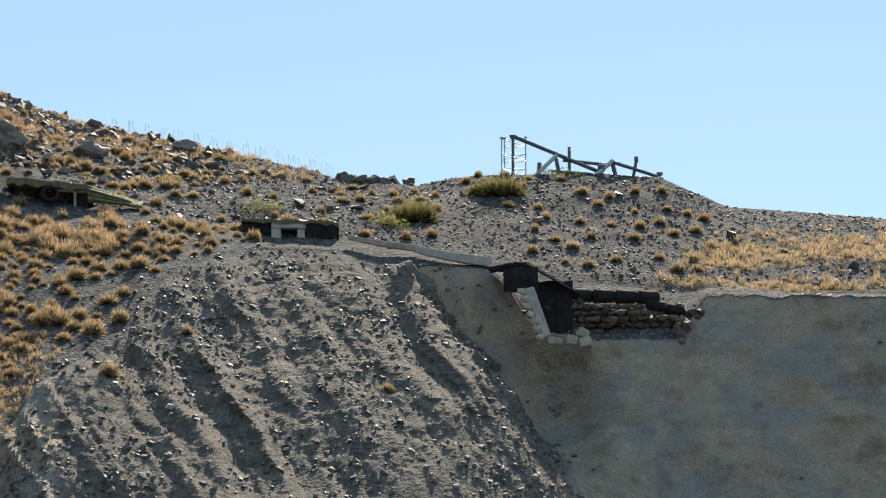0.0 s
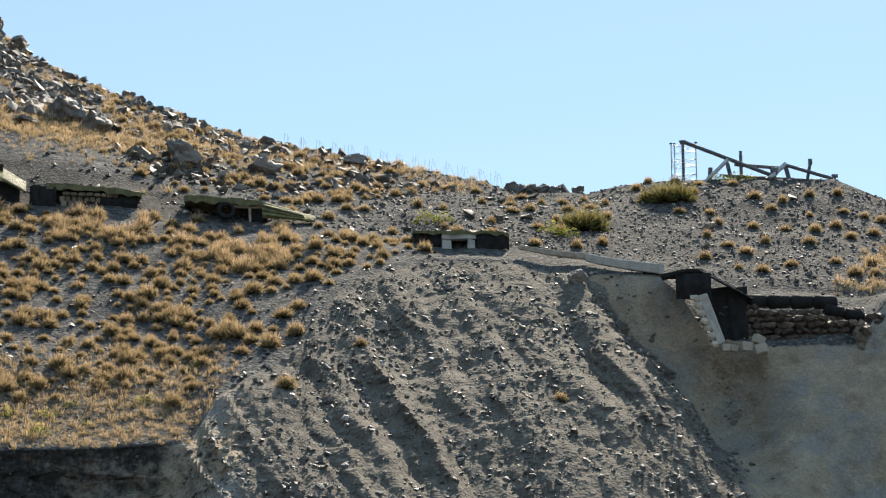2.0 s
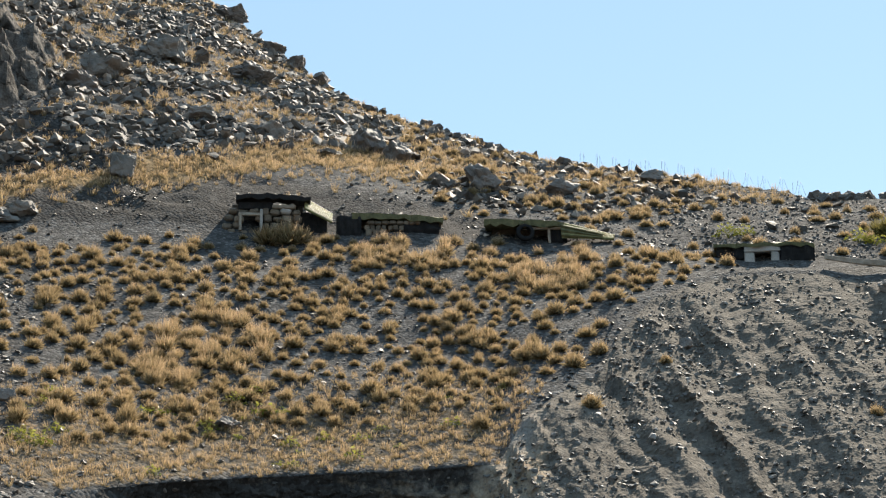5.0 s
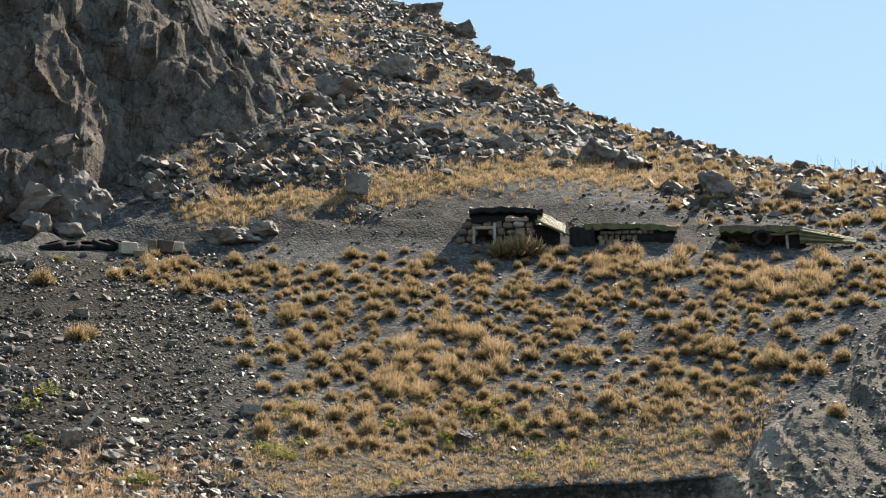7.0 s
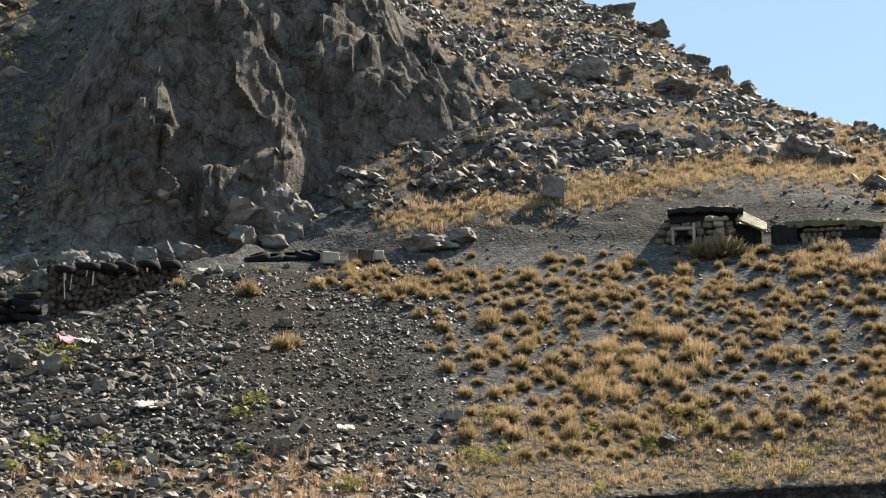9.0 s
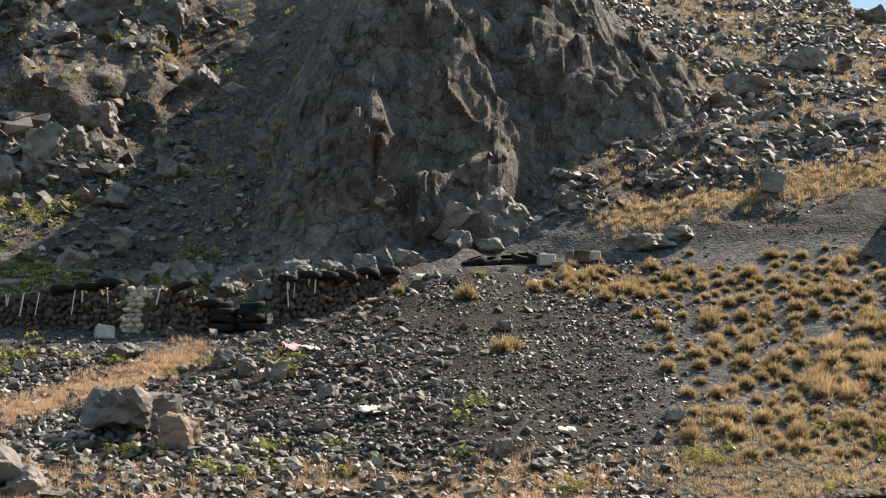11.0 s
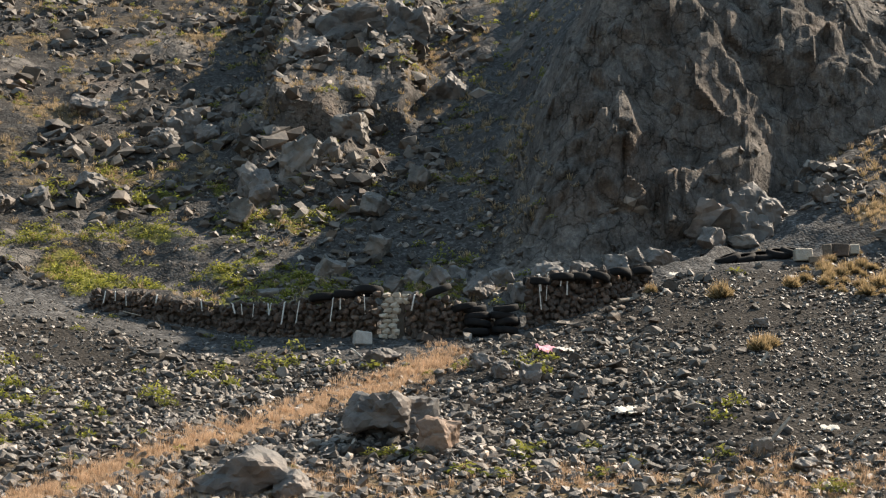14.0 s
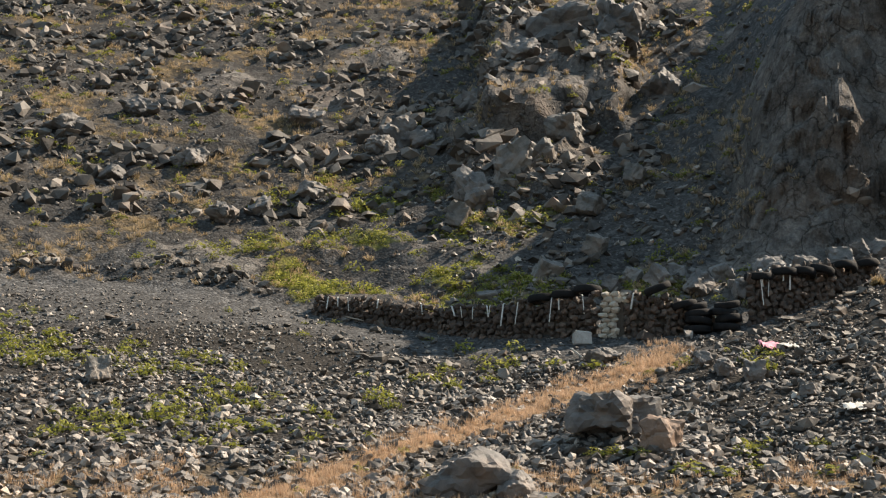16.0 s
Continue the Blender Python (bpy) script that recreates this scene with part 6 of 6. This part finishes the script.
def shape_mesh(name, sh, material):
    me = bpy.data.meshes.new(name)
    me.from_pydata(sh[0].tolist(), [], sh[1].tolist())
    me.attributes.new("along", "FLOAT", "POINT").data.foreach_set("value", sh[2].astype(np.float32))
    me.materials.append(material)
    return me


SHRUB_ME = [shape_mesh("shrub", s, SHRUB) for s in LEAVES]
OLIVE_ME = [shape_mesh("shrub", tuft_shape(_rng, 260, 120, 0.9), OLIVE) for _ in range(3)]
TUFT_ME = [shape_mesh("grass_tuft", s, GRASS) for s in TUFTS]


def plant(meshes, b, d, w, h, k, label, category, group, name):
    ob = new(name, meshes[k % len(meshes)])
    ob.matrix_world = site(b, d, (k * 67) % 360, -0.03) @ Matrix.Diagonal((w, w, h, 1))
    return tagged(ob, label, category, group)


for _k, (_b, _d, _w, _h) in enumerate(((-6.9, 60.0, 1.2, 1.1), (-6.3, 60.2, 0.9, 0.8), (-2.3, 59.3, 1.1, 1.0), (-1.7, 59.3, 1.0, 0.9), (3.9, 69.6, 0.9, 0.7), (4.5, 69.6, 0.9, 0.7), (5.0, 69.7, 0.6, 0.5), (-31.9, 41.0, 0.95, 0.7), (-32.6, 41.2, 0.6, 0.5),
                                             (-37.1, 38.1, 1.0, 0.6), (-36.7, 38.4, 0.7, 0.5), (-25.9, 43.6, 0.4, 0.6), (-61.2, 44.5, 1.1, 0.9), (-60.8, 44.0, 0.8, 0.7), (-45.4, 40.0, 0.6, 0.4), (-52.6, 39.3, 0.9, 0.5), (-51.7, 39.2, 0.8, 0.45), (-53.4, 39.4, 0.6, 0.4), (-50.0, 46.6, 0.7, 0.5), (-51.2, 46.2, 0.6, 0.4))):
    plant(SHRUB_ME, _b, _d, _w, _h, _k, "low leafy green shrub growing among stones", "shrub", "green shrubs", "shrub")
for _k, (_b, _d, _w, _h) in enumerate(((-1.15, 61.0, 1.25, 1.2), (-0.7, 61.2, 1.1, 1.1), (-1.6, 61.2, 0.9, 0.8), (1.9, 65.6, 1.3, 1.15), (2.5, 65.9, 1.2, 1.1), (1.3, 65.9, 0.9, 0.8))):
    plant(OLIVE_ME, _b, _d, _w * 1.15, _h * 1.7, _k, "broad olive-green broom bush on the gravel", "bush", "olive bushes", "bush")
# single tufts on the bare gravel
for _k, (_b, _d, _w) in enumerate(((-40.6, 51.0, 0.85), (-39.3, 46.4, 0.75), (-38.9, 46.9, 0.6), (-33.4, 49.8, 0.55), (-43.1, 52.0, 0.5), (-36.9, 54.6, 0.7), (-36.1, 54.3, 0.7), (-35.6, 55.0, 0.6), (-9.3, 47.2, 0.4), (-12.0, 44.2, 0.6), (-2.0, 45.6, 0.45), (-23.2, 57.5, 1.3), (-23.9, 57.4, 1.1), (-22.7, 57.6, 1.0))):
    plant(TUFT_ME, _b, _d, _w * 1.0, _w * 1.6, _k, "single tuft of dry straw-coloured bunch grass", "grass tuft", "single grass tufts", "grass_tuft")
_r = random.Random(77)
_done = []
while len(_done) < 85:
    _b, _d = _r.uniform(-12.5, 10.0), _r.uniform(57.5, 69.5)
    if all((_b - b) ** 2 + ((_d - d) / 2.2) ** 2 > 0.35 for b, d in _done):
        _done.append((_b, _d))
        plant(TUFT_ME, _b, _d, _r.uniform(0.35, 0.7), _r.uniform(0.55, 0.95), len(_done), "tuft of dry straw-coloured bunch grass on gravel", "grass tuft", "grass tufts on the mound", "grass_tuft")

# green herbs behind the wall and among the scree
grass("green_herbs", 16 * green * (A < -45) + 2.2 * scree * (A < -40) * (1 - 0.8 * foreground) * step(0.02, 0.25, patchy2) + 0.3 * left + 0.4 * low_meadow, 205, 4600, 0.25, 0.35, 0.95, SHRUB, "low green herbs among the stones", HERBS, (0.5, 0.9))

# ---- litter ----
def crumple(name, b, d, w, l, mat, label, seed, up=0.12):
    rng = np.random.default_rng(seed)
    n = 12
    u, v = np.meshgrid(np.linspace(-0.5, 0.5, n), np.linspace(-0.5, 0.5, n))
    zz = 0.22 * fbm(u * 4 + seed, v * 4, 0 * u, 3, seed, True) * min(w, l)
    edge_ = 1 + 0.25 * fbm(u * 3, v * 3 + seed, 0 * u + 2, 2, seed)
    top = np.stack([u * w * edge_, v * l * edge_, zz + up], -1).reshape(-1, 3)
    i = (np.arange(n - 1)[:, None] * n + np.arange(n - 1)).ravel()
    f = np.stack([i, i + 1, i + n + 1, i + n], 1)
    ob = mesh_object(name, np.concatenate([top, top - [0, 0, 0.012]]), np.concatenate([f, f[:, ::-1] + n * n]), mat, True)
    slope_ = math.degrees(math.atan2(height(b, d + 0.4) - height(b, d - 0.4), 0.8))
    ob.matrix_world = site(b, d, 20) @ pose(0, 0, 0, slope_, 0, 0)
    return tagged(ob, label, "litter")


crumple("cloth", -46.85, 47.4, 0.75, 0.6, PINK, "crumpled pink cloth lying on the stones", 3)
crumple("plastic_sheet", -46.35, 47.3, 0.5, 0.4, CLOTH, "torn white plastic beside the cloth", 4)
crumple("plastic_sheet", -44.1, 41.5, 0.7, 0.5, CLOTH, "torn white plastic caught in the scree", 5)
crumple("plastic_sheet", -37.0, 41.4, 0.45, 0.3, CLOTH, "pale scrap of plastic in the scree", 6)
crumple("plastic_sheet", -42.2, 53.2, 0.5, 0.3, CLOTH, "white scrap of plastic by the tyres", 7)


def pole(b, d, length, r, turn, rise, label, mat=TIMBER):
    bm = tube(bmesh.new(), (-length / 2, 0, 0), (length / 2, 0, 0), r, r * 0.8, 8)
    ob = part("timber_piece", bm, mat)
    ob.matrix_world = site(b, d, turn, length / 2 * abs(math.sin(radians(rise))) + r) @ pose(0, 0, 0, 0, -rise, 0)
    return tagged(ob, label, "timber")


pole(-38.65, 40.1, 0.75, 0.055, 25, 48, "pale broken timber sticking out of the scree")
pole(-36.0, 40.9, 0.6, 0.025, 20, 45, "thin pale stick in the scree")
pole(-31.1, 45.9, 0.42, 0.05, 0, 82, "short pale stake standing in the grass")
pole(-39.15, 45.0, 0.5, 0.06, 30, 55, "pale broken timber in the scree")
pole(-43.9, 51.4, 0.8, 0.06, 35, 12, "grey timber lying below the wall")
pole(-62.1, 55.1, 0.7, 0.03, -20, -14, "pale stick lying on the wall")
bm = block(bmesh.new(), -0.36, 0.36, -0.1, 0.1, 0, 0.05, 0.01, 0.02, random.Random(5))
_ob = part("board", bm, CLOTH)
_ob.matrix_world = site(-53.85, 48.3, 10, 0.1) @ pose(0, 0, 0, 10, 38, 0)
tagged(_ob, "white board leaning among the stones", "board")


# ---- single stones of the scree, nearest the tripod ----
_rng = np.random.default_rng(909)
_near = (scree > 0.5) & (D2 < 43.5) & (A < -33) & (A > -74)
_p, _n, _, _ = spread(_near.astype(float) * 2.0, 909, 290)
for _q in _p:
    _s = _rng.uniform(0.2, 0.5)
    piece(ground, GREY_SET[int(_rng.integers(0, 8))], Matrix.Translation(Vector(_q) + Vector((0, 0, _s * 0.14))) @ pose(0, 0, 0, *_rng.uniform(-28, 28, 2), _rng.uniform(0, 360)) @ Matrix.Diagonal((_s, _s * _rng.uniform(0.7, 1.0), _s * _rng.uniform(0.55, 0.9), 1)))
